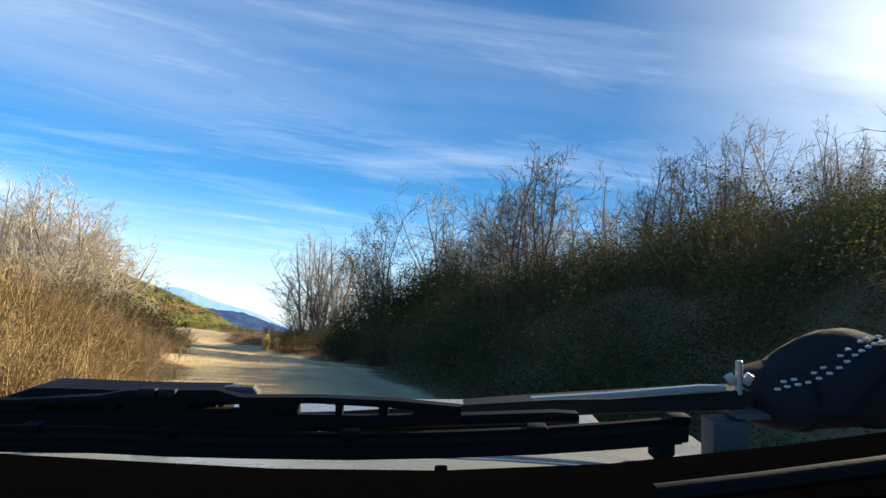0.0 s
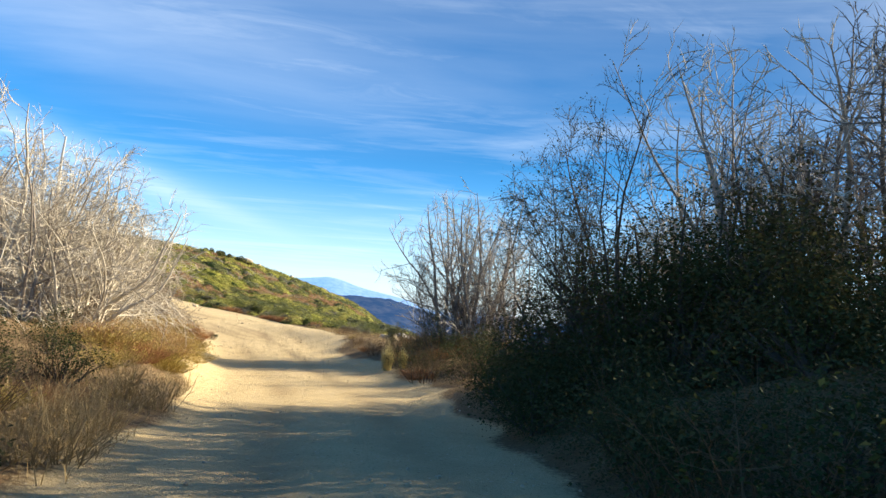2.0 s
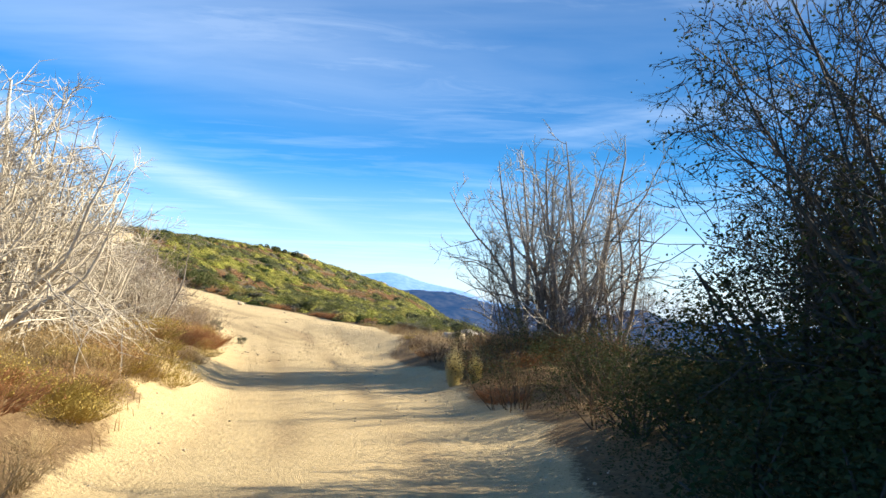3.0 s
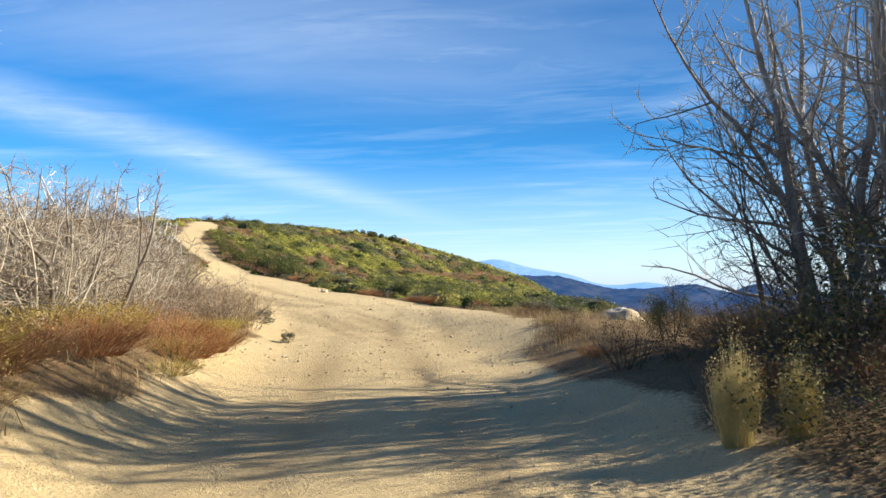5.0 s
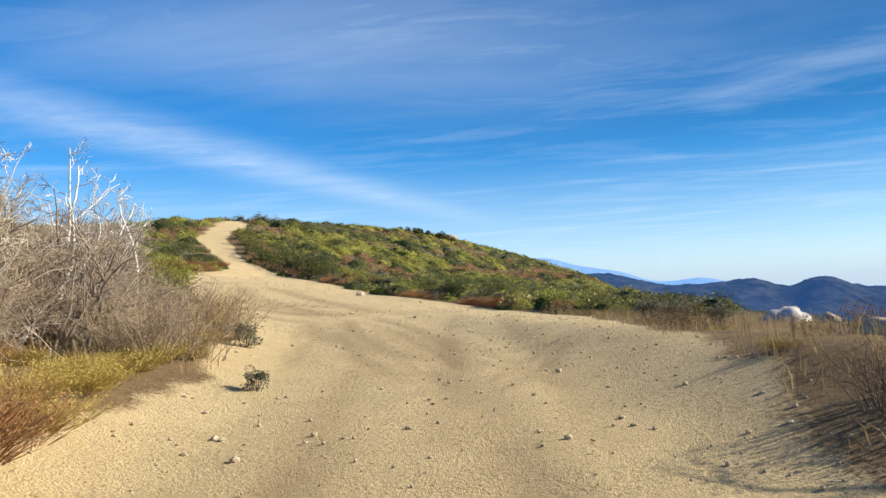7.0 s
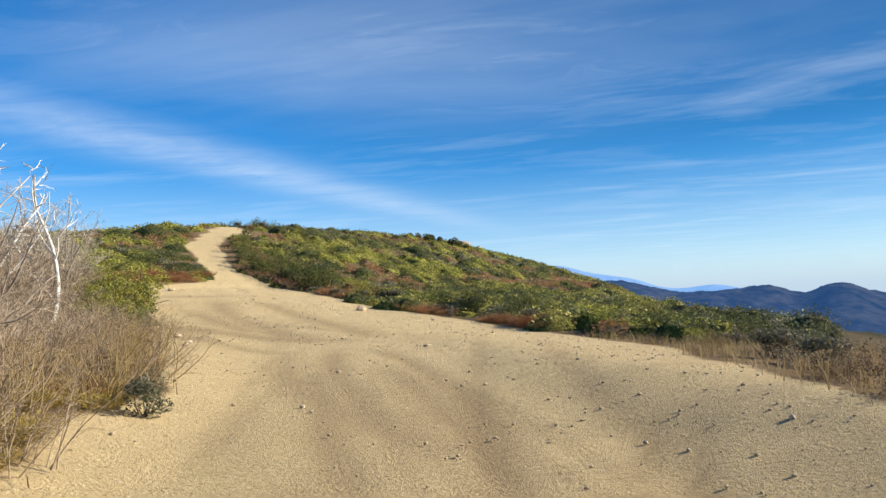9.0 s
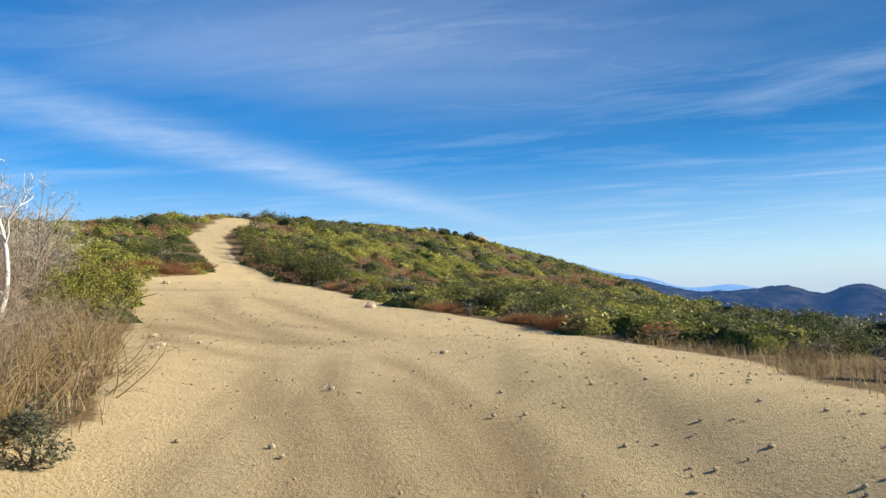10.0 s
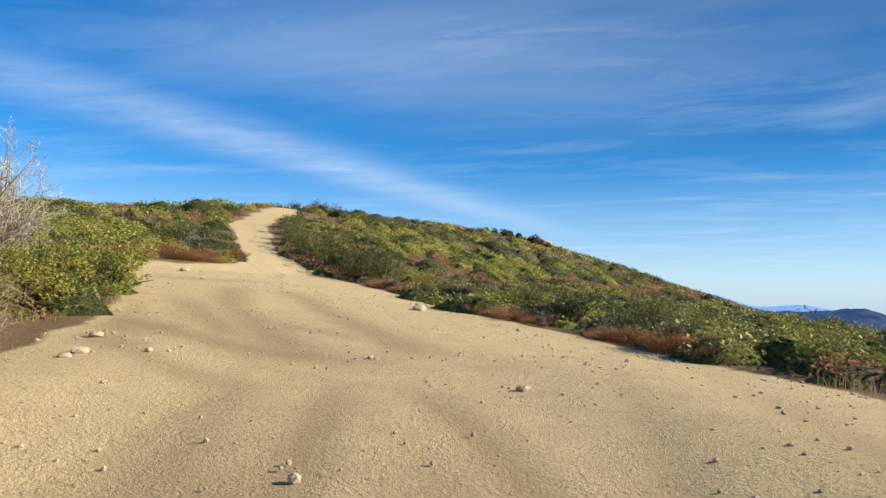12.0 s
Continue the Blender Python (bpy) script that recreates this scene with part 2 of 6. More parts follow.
SNAG = bark_material("bleached_wood", (0.66, 0.62, 0.56), (0.86, 0.83, 0.77))
# grey bark again, with the trunks' shaded side put into a darker colour
BARK_SHADED = bark_material("shaded_grey_bark", (0.085, 0.07, 0.055), (0.25, 0.21, 0.17))
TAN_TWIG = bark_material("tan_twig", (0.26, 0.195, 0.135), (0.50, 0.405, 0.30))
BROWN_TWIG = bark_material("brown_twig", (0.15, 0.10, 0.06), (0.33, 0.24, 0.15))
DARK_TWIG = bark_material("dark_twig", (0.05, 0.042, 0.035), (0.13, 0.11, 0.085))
MANZANITA = plant_material("manzanita_leaf", (0.205, 0.225, 0.045), (0.53, 0.515, 0.095), (0.45, 0.385, 0.105), through_light=0.14)
SAGE = plant_material("grey_green_leaf", (0.11, 0.13, 0.07), (0.25, 0.25, 0.165), (0.27, 0.225, 0.16), through_light=0.3)
# dark oak leaves; the bank's shade is put into this colour too
DARK_LEAF = plant_material("dark_oak_shade_leaf", (0.03, 0.05, 0.016), (0.075, 0.10, 0.034), (0.10, 0.085, 0.038), 0.8, 0.1)
DEEP_LEAF = plant_material("deep_green_leaf", (0.07, 0.095, 0.03), (0.26, 0.28, 0.075), (0.24, 0.225, 0.08), 0.6, 0.25, 0.1)
CREST_LEAF = plant_material("crest_leaf", (0.075, 0.10, 0.035), (0.15, 0.17, 0.065), (0.16, 0.14, 0.06), 0.8, 0.1)
RUST = plant_material("rust_flower_head", (0.36, 0.165, 0.078), (0.56, 0.31, 0.15), (0.47, 0.31, 0.16), 0.9, 0.1, 0.4)
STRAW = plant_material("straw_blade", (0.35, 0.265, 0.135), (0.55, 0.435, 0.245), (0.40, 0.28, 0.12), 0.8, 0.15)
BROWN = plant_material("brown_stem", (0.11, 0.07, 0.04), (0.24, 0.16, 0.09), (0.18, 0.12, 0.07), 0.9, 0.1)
YELLOW = plant_material("yellow_brush", (0.42, 0.33, 0.08), (0.62, 0.50, 0.16), (0.48, 0.36, 0.12), 0.8, 0.1)
PALE_YELLOW = plant_material("pale_plume", (0.60, 0.52, 0.23), (0.80, 0.73, 0.40), (0.68, 0.58, 0.29), 0.8, 0.1, 0.4)
WHITE_ROCK = rock_material("white_granite", (0.46, 0.43, 0.39), (0.68, 0.655, 0.61), (0.28, 0.25, 0.21))
TAN_ROCK = rock_material("tan_stone", (0.46, 0.365, 0.24), (0.64, 0.54, 0.385), (0.34, 0.26, 0.16))
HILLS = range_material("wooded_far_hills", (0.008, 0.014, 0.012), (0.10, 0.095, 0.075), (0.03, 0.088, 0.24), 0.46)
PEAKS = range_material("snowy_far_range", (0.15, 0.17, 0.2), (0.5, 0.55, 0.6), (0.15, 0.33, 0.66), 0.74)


# ---- ground ----
def value_noise(x, y, seed=0):
    x, y = np.asarray(x, float), np.asarray(y, float)
    i, j = np.floor(x).astype(np.int64), np.floor(y).astype(np.int64)
    u, v = x - i, y - j
    u, v = u * u * (3 - 2 * u), v * v * (3 - 2 * v)

    def h(a, b):
        k = (a * 374761393 + b * 668265263 + seed * 982451653) & 0x7FFFFFFF
        k = ((k ^ (k >> 13)) * 1274126177) & 0x7FFFFFFF
        return ((k ^ (k >> 16)) & 0xFFFF) / 65535.0

    return (h(i, j) * (1 - u) + h(i + 1, j) * u) * (1 - v) + (h(i, j + 1) * (1 - u) + h(i + 1, j + 1) * u) * v


def fbm(x, y, octaves=4, seed=0):
    return sum(0.5 ** (k + 1) * (value_noise(x * 2**k, y * 2**k, seed + k) - 0.5) * 2 for k in range(octaves))


def sstep(a, b, v):
    u = np.clip((v - a) / (b - a), 0, 1)
    return u * u * (3 - 2 * u)


ROAD_Y = (-40, -3, 5, 10, 16, 25, 32, 37, 43, 50, 59, 66, 73, 79, 86, 95)
ROAD_X = (10, 2, 0.2, -1.4, -3.6, -8.4, -13, -16.5, -21.2, -29, -42, -54, -65, -70.5, -77, -84)
ROAD_Z = (-2.4, -0.7, -0.1, 0.08, 0.0, -0.5, -0.58, -0.4, -0.25, 0.2, 1.6, 4.6, 7.6, 8.9, 9.6, 9.6)


def height(x, y):
    """Ground level: a road over a saddle, a bank on its east, a hill on the north-west, and the fall to the valley."""
    along = np.interp(y, ROAD_Y, ROAD_Z)
    mid = np.interp(y, ROAD_Y, ROAD_X)
    d = x - mid
    # the hill that the road climbs
    hill = np.interp(x, (-140, -110, -85, -72, -65, -56, -46, -36, -28, -15, 10), (8.5, 10.3, 10.6, 9.4, 7.8, 5.1, 2.2, 0.8, 0.15, -0.5, -1.5))
    hill = hill - 0.0022 * np.clip(y - 95, 0, 90) ** 2 - 0.4 * np.clip(y - 185, 0, None)
    hill = hill - 1.8 * sstep(76, 58, y) * sstep(-48, -72, x)
    hill = hill - 1.35 * sstep(92, 80, y) * sstep(-66, -75, x)
    hill = hill + 0.35 * sstep(84, 98, y) * sstep(-70, -62, x)
    hill = hill + 0.5 * sstep(66, 80, y) * sstep(-74, -64, x) * sstep(-42, -56, x)
    up = sstep(38, 56, y)
    # near the start: a verge on the west, a rising bank on the east
    west = (0.9 - 0.5 * sstep(5, 9, y) * sstep(21, 17, y)) * sstep(2.2, 5.0, -d) + 0.10 * np.clip(-d - 4, 0, 60)
    west = west * (1 - 0.6 * sstep(28, 40, y))
    east = sstep(2.4, 6.0, d) * (0.5 + 1.0 * (1 - sstep(14, 26, y))) + np.clip(d - 4, 0, 20) * 0.30 * (1 - sstep(12, 26, y))
    low = along + west + east
    z = low * (1 - up) + hill * up
    # the plateau's eastern edge
    over = beyond_edge(x, y)
    return z - 0.35 * np.clip(over - 1.5, 0, None) * sstep(0, 8, over)


def beyond_edge(x, y):
    """Metres past the plateau's eastern edge."""
    edge = np.interp(y, (14, 26, 34, 38, 44, 50, 58, 70, 88, 100, 140), (20, 8, 0, -3.5, -8, -12, -17, -26.5, -37.5, -43, -56))
    return np.clip(x - edge, 0, None) * sstep(14, 34, y)


# the road's two edges, as x at each y
LEFT_Y = (-40, -3, 5.5, 9, 14.5, 19.4, 25.6, 30.5, 35, 38.2, 42.5, 44.6, 47.5, 50, 51.2, 52, 53, 56, 60, 62, 64.7, 67.3, 69.3, 71.4, 72.7, 77)
LEFT_X = (8, 0, -1.9, -3.5, -5.7, -8.2, -12.3, -15.6, -18.8, -21.2, -25, -29, -33.5, -37.2, -39, -42.5, -46, -47.2, -47.2, -50.3, -55, -59.9, -61.2, -63.2, -64.4, -67)
RIGHT_Y = (-40, -3, 5, 8, 10, 18.3, 25, 32, 35.5, 37, 40, 42.5, 45, 50.5, 54, 56.1, 58.7, 60.8, 62.4, 63.3, 63.8, 64.4, 66.7, 69.6, 72.6, 74.2, 77)
RIGHT_X = (12, 4, 2.1, 0.9, 0.2, -2.4, -5.1, -9.3, -12, -13.2, -14.1, -15.6, -17.3, -20.2, -23, -26.2, -30.3, -35.4, -40.2, -44, -47.6, -51, -54.8, -59, -61.9, -62.3, -58)


def inside_road(x, y):
    """Metres inside the road's edges (negative outside)."""
    across = np.minimum(x - np.interp(y, LEFT_Y, LEFT_X), np.interp(y, RIGHT_Y, RIGHT_X) - x)
    return np.minimum(across, 76.3 - 0.35 * (x + 65) - y)


def ground_z(x, y):
    x, y = np.asarray(x, float), np.asarray(y, float)
    r = np.hypot(x + 20, y - 40)
    rough = sstep(0.3, -1.5, inside_road(x, y))
    z = height(x, y) + (0.025 + 0.025 * rough) * fbm(x * 0.6, y * 0.6, 4, 3) + rough * 0.22 * fbm(x * 0.35, y * 0.35, 4, 9)
    return z + sstep(150, 600, r) * 14 * fbm(x * 0.004, y * 0.004, 4, 21)


def ruts(x, y):
    """Wheel tracks: pairs that follow the road, some that swing off over the apron."""
    mid = np.interp(y, ROAD_Y, ROAD_X)
    wide = sstep(34, 46, y) * sstep(68, 58, y)
    d = (x - mid) * 0.72 + 0.35 * fbm(x * 0.12, y * 0.12, 2, 30)
    out = np.zeros_like(d)
    for off, w, amp, spread in ((-0.78, 0.28, 0.8, 0.0), (0.78, 0.28, 0.8, 0.0), (-2.1, 0.3, 0.5, 1.0), (-3.6, 0.4, 0.5, 1.5), (-5.0, 0.3, 0.35, 2.0), (1.9, 0.22, 0.35, 0.6), (3.4, 0.2, 0.35, 1.5), (5.2, 0.25, 0.25, 2.0)):
        o = off * (1 + spread * 0.25 * wide)
        far = wide if abs(off) > 1 else 1.0
        out = np.maximum(out, amp * far * np.exp(-(((d - o) / w) ** 2)))
    out = out * (1 - 0.8 * sstep(36, 44, y))
    swept = np.zeros_like(d)
    for x0, y0, x1, y1, half in ((-25.3, 46.5, -18.3, 40.0, 0.75), (-27.0, 48.6, -19.3, 41.7, 0.7), (-41.0, 56.5, -28.5, 50.0, 1.3), (-39.0, 51.6, -31.5, 48.6, 1.0), (-25.0, 46.8, -17.2, 38.8, 0.22), (-23.4, 46.6, -15.9, 39.4, 0.2), (-18.2, 44.0, -16.9, 38.2, 0.2), (-28.5, 48.0, -21.0, 39.6, 0.22)):
        ux, uy = x1 - x0, y1 - y0
        long = math.hypot(ux, uy)
        go = ((x - x0) * ux + (y - y0) * uy) / long
        by = np.abs((x - x0) * uy - (y - y0) * ux) / long + 0.25 * fbm(x * 0.15, y * 0.15, 2, 37) + 0.012 * (go - long / 2) ** 2
        wide_track = 0.6 if half > 0.9 else 0.26 if half > 0.5 else 0.1
        swept = np.maximum(swept, (0.7 if half > 0.5 else 0.5) * np.exp(-(((by - half) / wide_track) ** 2)) * sstep(-1, 2, go) * sstep(long + 1, long - 2, go))
    # broad darker sweeps where the loose sand has been driven off
    for x0, y0, x1, y1, wide_by, amp in ((-36.5, 48.8, -28.0, 49.6, 0.75, 0.75), (-33.8, 47.6, -27.5, 47.2, 0.45, 0.6), (-43.5, 53.2, -42.5, 58.0, 0.6, 0.5), (-38.5, 52.3, -29.0, 51.6, 0.5, 0.5), (-27.0, 45.6, -19.5, 41.4, 0.4, 0.6)):
        ux, uy = x1 - x0, y1 - y0
        long = math.hypot(ux, uy)
        go = ((x - x0) * ux + (y - y0) * uy) / long
        by = ((x - x0) * uy - (y - y0) * ux) / long + 0.5 * fbm(x * 0.2, y * 0.2, 3, 39) + 0.02 * (go - long / 2) ** 2
        swept = np.maximum(swept, amp * np.exp(-((by / wide_by) ** 2)) * sstep(-1, 2, go) * sstep(long + 1, long - 2, go))
    e = (x + 0.62 * (y - 40) + 17.4 + 0.5 * fbm(x * 0.1, y * 0.1, 2, 33)) * 0.85
    b = np.exp(-(((np.abs(e) - 0.75) / 0.24) ** 2)) * sstep(36, 40, y) * sstep(56, 48, y)
    return np.clip(np.maximum(out * (0.25 + 0.75 * value_noise(x * 0.4, y * 0.4, 8)), swept) + 0.4 * b, 0, 1) * sstep(0.1, 0.9, inside_road(x, y))


def axis(lo, hi, step, reach):
    core = np.arange(lo, hi + step / 2, step)
    grow, d, s = [], 0.0, step
    while d < reach:
        s *= 1.16
        d += s
        grow.append(d)
    return np.concatenate([lo - np.array(grow[::-1]), core, hi + np.array(grow)])


def mesh_from(name, co, faces, mat, smooth=True):
    """A mesh from an array of points and an array of faces of three or four corners."""
    me = bpy.data.meshes.new(name)
    co, faces = np.asarray(co, np.float32), np.asarray(faces, np.int32)
    k = faces.shape[1]
    me.vertices.add(len(co))
    me.vertices.foreach_set("co", co.ravel())
    me.loops.add(faces.size)
    me.loops.foreach_set("vertex_index", faces.ravel())
    me.polygons.add(len(faces))
    me.polygons.foreach_set("loop_start", np.arange(0, faces.size, k, dtype=np.int32))
    me.polygons.foreach_set("loop_total", np.full(len(faces), k, np.int32))
    me.polygons.foreach_set("use_smooth", np.full(len(faces), smooth))
    me.update(calc_edges=True)
    me.materials.append(mat)
    return me


def attribute(me, name, values):
    me.attributes.new(name, "FLOAT", "POINT").data.foreach_set("value", np.asarray(values, np.float32))


def build_ground():
    xs, ys = axis(-56, 14, 0.28, 4200), axis(-8, 72, 0.28, 4200)
    xs = np.unique(np.concatenate([xs[xs < -46], np.arange(-46, -9, 0.15), xs[xs > -9]]))
    ys = np.unique(np.concatenate([ys[ys < 30], np.arange(30, 60, 0.15), ys[ys > 60]]))
    gx, gy = np.meshgrid(xs, ys)
    z = ground_z(gx, gy)
    rut = ruts(gx, gy)
    co = np.stack([gx, gy, z - 0.035 * rut], -1).reshape(-1, 3)
    nx, ny = len(xs), len(ys)
    i = np.arange(nx * ny).reshape(ny, nx)
    quads = np.stack([i[:-1, :-1], i[:-1, 1:], i[1:, 1:], i[1:, :-1]], -1).reshape(-1, 4)
    ins = inside_road(gx, gy).ravel()
    cover = sstep(-0.9, 0.7, ins + 0.9 * fbm(co[:, 0] * 0.5, co[:, 1] * 0.5, 4, 14))
    rut = rut.ravel()
    on = ins[quads].mean(1) > -0.3
    for name, keep, label in (("ground", ~on, "brown dry soil and litter under the brush"), ("dirt_road", on, "pale sandy dirt road with wheel ruts and stones")):
        used, back = np.unique(quads[keep], return_inverse=True)
        me = mesh_from(name, co[used], back.reshape(-1, 4), GROUND)
        attribute(me, "sand", cover[used])
        attribute(me, "rut", rut[used])
        attribute(me, "scrub", np.maximum(sstep(0.0, 1.5, beyond_edge(co[used, 0], co[used, 1])), 0.45 * sstep(52, 57, co[used, 1]) * sstep(-0.8, -2.0, ins[used])))
        tagged(new(name, me), label, "dirt road" if name == "dirt_road" else "ground", kind="structure")


build_ground()


# ---- far hills ----
def far_range(name, mat, reach, depth, bumps, lo, hi, rough, seed, label):
    """A range of hills round the horizon: at each bearing it rises to the sum of a few rounded summits."""
    az = np.radians(np.arange(lo, hi, 0.2))
    rr = np.linspace(0, 1, 34)
    a, u = np.meshgrid(az, rr)
    deg = np.degrees(a)
    at, el = np.array(bumps).T
    line = np.interp(np.arange(lo, hi, 0.2), at, el)
    k = np.exp(-((np.arange(-12, 13) / 5.0) ** 2))
    line = np.convolve(np.pad(line, 12, mode="edge"), k / k.sum(), mode="valid")
    top = np.broadcast_to(line, deg.shape)
    crest = np.tan(np.radians(top)) * reach + 1.2
    foot = -75.0
    k = np.sin(np.clip(u / 0.62, 0, 1) * np.pi / 2) ** 1.2 * np.where(u > 0.62, 1 - ((u - 0.62) / 0.38) ** 2 * 0.5, 1)
    r = reach - depth * 0.62 + depth * u
    x, y = np.sin(a) * r - 14, np.cos(a) * r + 33
    gully = fbm(x / (depth * 0.22), y / (depth * 0.22), 5, seed)
    z = foot + (crest - foot) * k + gully * rough * (0.12 + k * (1 - k) * 4 * 1.1) + rough * 0.10 * fbm(x / 14, y / 14, 3, seed + 5) * k
    ny, nx = a.shape
    i = np.arange(nx * ny).reshape(ny, nx)
    quads = np.stack([i[:-1, :-1], i[:-1, 1:], i[1:, 1:], i[1:, :-1]], -1).reshape(-1, 4)
    me = mesh_from(name, np.stack([x, y, z], -1).reshape(-1, 3), quads, mat)
    tagged(new(name, me), label, "mountains", kind="structure")


far_range("backdrop_hills", HILLS, 1500, 900, ((-45, 0.2), (-26, 0.9), (-22, 0.9), (-19.3, 0.72), (-17, 0.05), (-15.2, -0.35), (-12, -0.32), (-10.4, -0.15), (-8.6, 0.16), (-6.4, -0.75), (-5.2, -0.1), (-4.1, 0.22), (-2.8, -0.35), (-1.6, -1.2), (3, -1.3), (9, -0.9), (20, -1.2), (60, -1.0)), -45, 60, 40, 41, "dark wooded hills across the valley, blue haze painted in")
far_range("backdrop_range", PEAKS, 3700, 900, ((-50, 1.0), (-30, 1.9), (-26.2, 2.15), (-24.6, 2.45), (-23.4, 2.0), (-22.2, 1.6), (-20.2, 1.25), (-18.4, 0.95), (-16.5, 0.1), (-14.5, 0.0), (-12.8, 0.34), (-11, -0.05), (-8, -0.8), (40, -1.0)), -50, 40, 16, 57, "snow-topped mountain range, its pale blue haze painted in")


# ---- plants: how each kind grows ----
class Shape:
    """Collects points and faces of one mesh."""

    def __init__(self):
        self.co, self.quads, self.tris, self.count = [], [], [], 0

    def tube(self, pts, radii, sides=4):
        pts = np.asarray(pts, float)
        ahead = np.gradient(pts, axis=0)
        ahead /= np.linalg.norm(ahead, axis=1)[:, None] + 1e-9
        ref = np.array([0.31, 0.17, 0.93]) if abs(ahead[0][2]) < 0.9 else np.array([0.93, 0.2, 0.1])
        side = np.cross(ahead, ref)
        side /= np.linalg.norm(side, axis=1)[:, None] + 1e-9
        other = np.cross(ahead, side)
        ang = np.arange(sides) * 2 * np.pi / sides
        ring = pts[:, None] + np.asarray(radii)[:, None, None] * (np.cos(ang)[None, :, None] * side[:, None] + np.sin(ang)[None, :, None] * other[:, None])
        m = len(pts)
        i = self.count + np.arange(m * sides).reshape(m, sides)
        j = np.roll(i, -1, axis=1)
        self.quads.append(np.stack([i[:-1], j[:-1], j[1:], i[1:]], -1).reshape(-1, 4))
        self.co.append(ring.reshape(-1, 3))
        self.count += m * sides

    def spike(self, a, b, r):
        """A thin twig: three sides that run to a point."""
        d = b - a
        ref = np.array([0.3, 0.9, 0.2]) if abs(d[2]) > abs(d[1]) else np.array([0.2, 0.3, 0.9])
        s = np.cross(d, ref)
        s *= r / (np.linalg.norm(s) + 1e-9)
        o = np.cross(d, s)
        o *= r / (np.linalg.norm(o) + 1e-9)
        self.co.append(np.array([a + s, a - 0.5 * s + 0.87 * o, a - 0.5 * s - 0.87 * o, b]))
        c = self.count
        self.tris.append(np.array([[c, c + 1, c + 3], [c + 1, c + 2, c + 3], [c + 2, c, c + 3]]))
        self.count += 4

    def leaves(self, at, size, rng, upward=0.3, long=1.7):
        """Many leaves, each one folded quad."""
        at = np.asarray(at, float)
        m = len(at)
        nrm = rng.normal(size=(m, 3))
        nrm[:, 2] = np.abs(nrm[:, 2]) + upward
        nrm /= np.linalg.norm(nrm, axis=1)[:, None]
        u = np.cross(nrm, rng.normal(size=(m, 3)))
        u /= np.linalg.norm(u, axis=1)[:, None] + 1e-9
        v = np.cross(nrm, u)
        s = size * rng.uniform(0.6, 1.35, (m, 1))
        co = np.stack([at - u * s * long * 0.5, at + v * s * 0.5 + nrm * s * 0.12, at + u * s * long * 0.5, at - v * s * 0.5 + nrm * s * 0.12], 1)
        self.co.append(co.reshape(-1, 3))
        self.quads.append(self.count + np.arange(4 * m).reshape(m, 4))
        self.count += 4 * m

    def arrays(self):
        co = np.concatenate(self.co) if self.co else np.zeros((0, 3))
        q = [np.asarray(f) for f in self.quads]
        t = [np.concatenate([f, f[:, 2:3]], 1) for f in self.tris]
        return co, q, t

    def mesh(self, name, mat, smooth=False):
        me = bpy.data.meshes.new(name)
        co = np.concatenate(self.co).astype(np.float32)
        q = np.concatenate(self.quads) if self.quads else np.zeros((0, 4), int)
        t = np.concatenate(self.tris) if self.tris else np.zeros((0, 3), int)
        me.vertices.add(len(co))
        me.vertices.foreach_set("co", co.ravel())
        me.loops.add(q.size + t.size)
        me.loops.foreach_set("vertex_index", np.concatenate([q.ravel(), t.ravel()]).astype(np.int32))
        me.polygons.add(len(q) + len(t))
        start = np.concatenate([np.arange(len(q)) * 4, q.size + np.arange(len(t)) * 3]).astype(np.int32)
        me.polygons.foreach_set("loop_start", start)
        me.polygons.foreach_set("loop_total", np.concatenate([np.full(len(q), 4), np.full(len(t), 3)]).astype(np.int32))
        me.polygons.foreach_set("use_smooth", np.full(len(q) + len(t), smooth))
        me.update(calc_edges=True)
        me.materials.append(mat)
        return me


def unit(v):
    return v / (np.linalg.norm(v) + 1e-9)


def bough(rng, start, way, length, segs, wander, rise):
    pts, p, d = [start], np.array(start, float), unit(np.array(way, float))
    for _ in range(segs):
        d = unit(d + rng.normal(size=3) * wander + np.array([0, 0, rise]))
        p = p + d * length / segs
        pts.append(p)
    return np.array(pts)


def along(pts, u):
    k = u * (len(pts) - 1)
    i = min(int(k), len(pts) - 2)
    return pts[i] + (pts[i + 1] - pts[i]) * (k - i), unit(pts[i + 1] - pts[i])


def stratified(rng, lo, hi, n):
    """n values from lo to hi, one in each equal part."""
    return lo + (hi - lo) * (np.arange(n) + rng.uniform(0, 1, n)) / max(n, 1)


def sideways(rng, d):
    turn = rng.normal(size=3)
    return unit(turn - d * turn.dot(d))


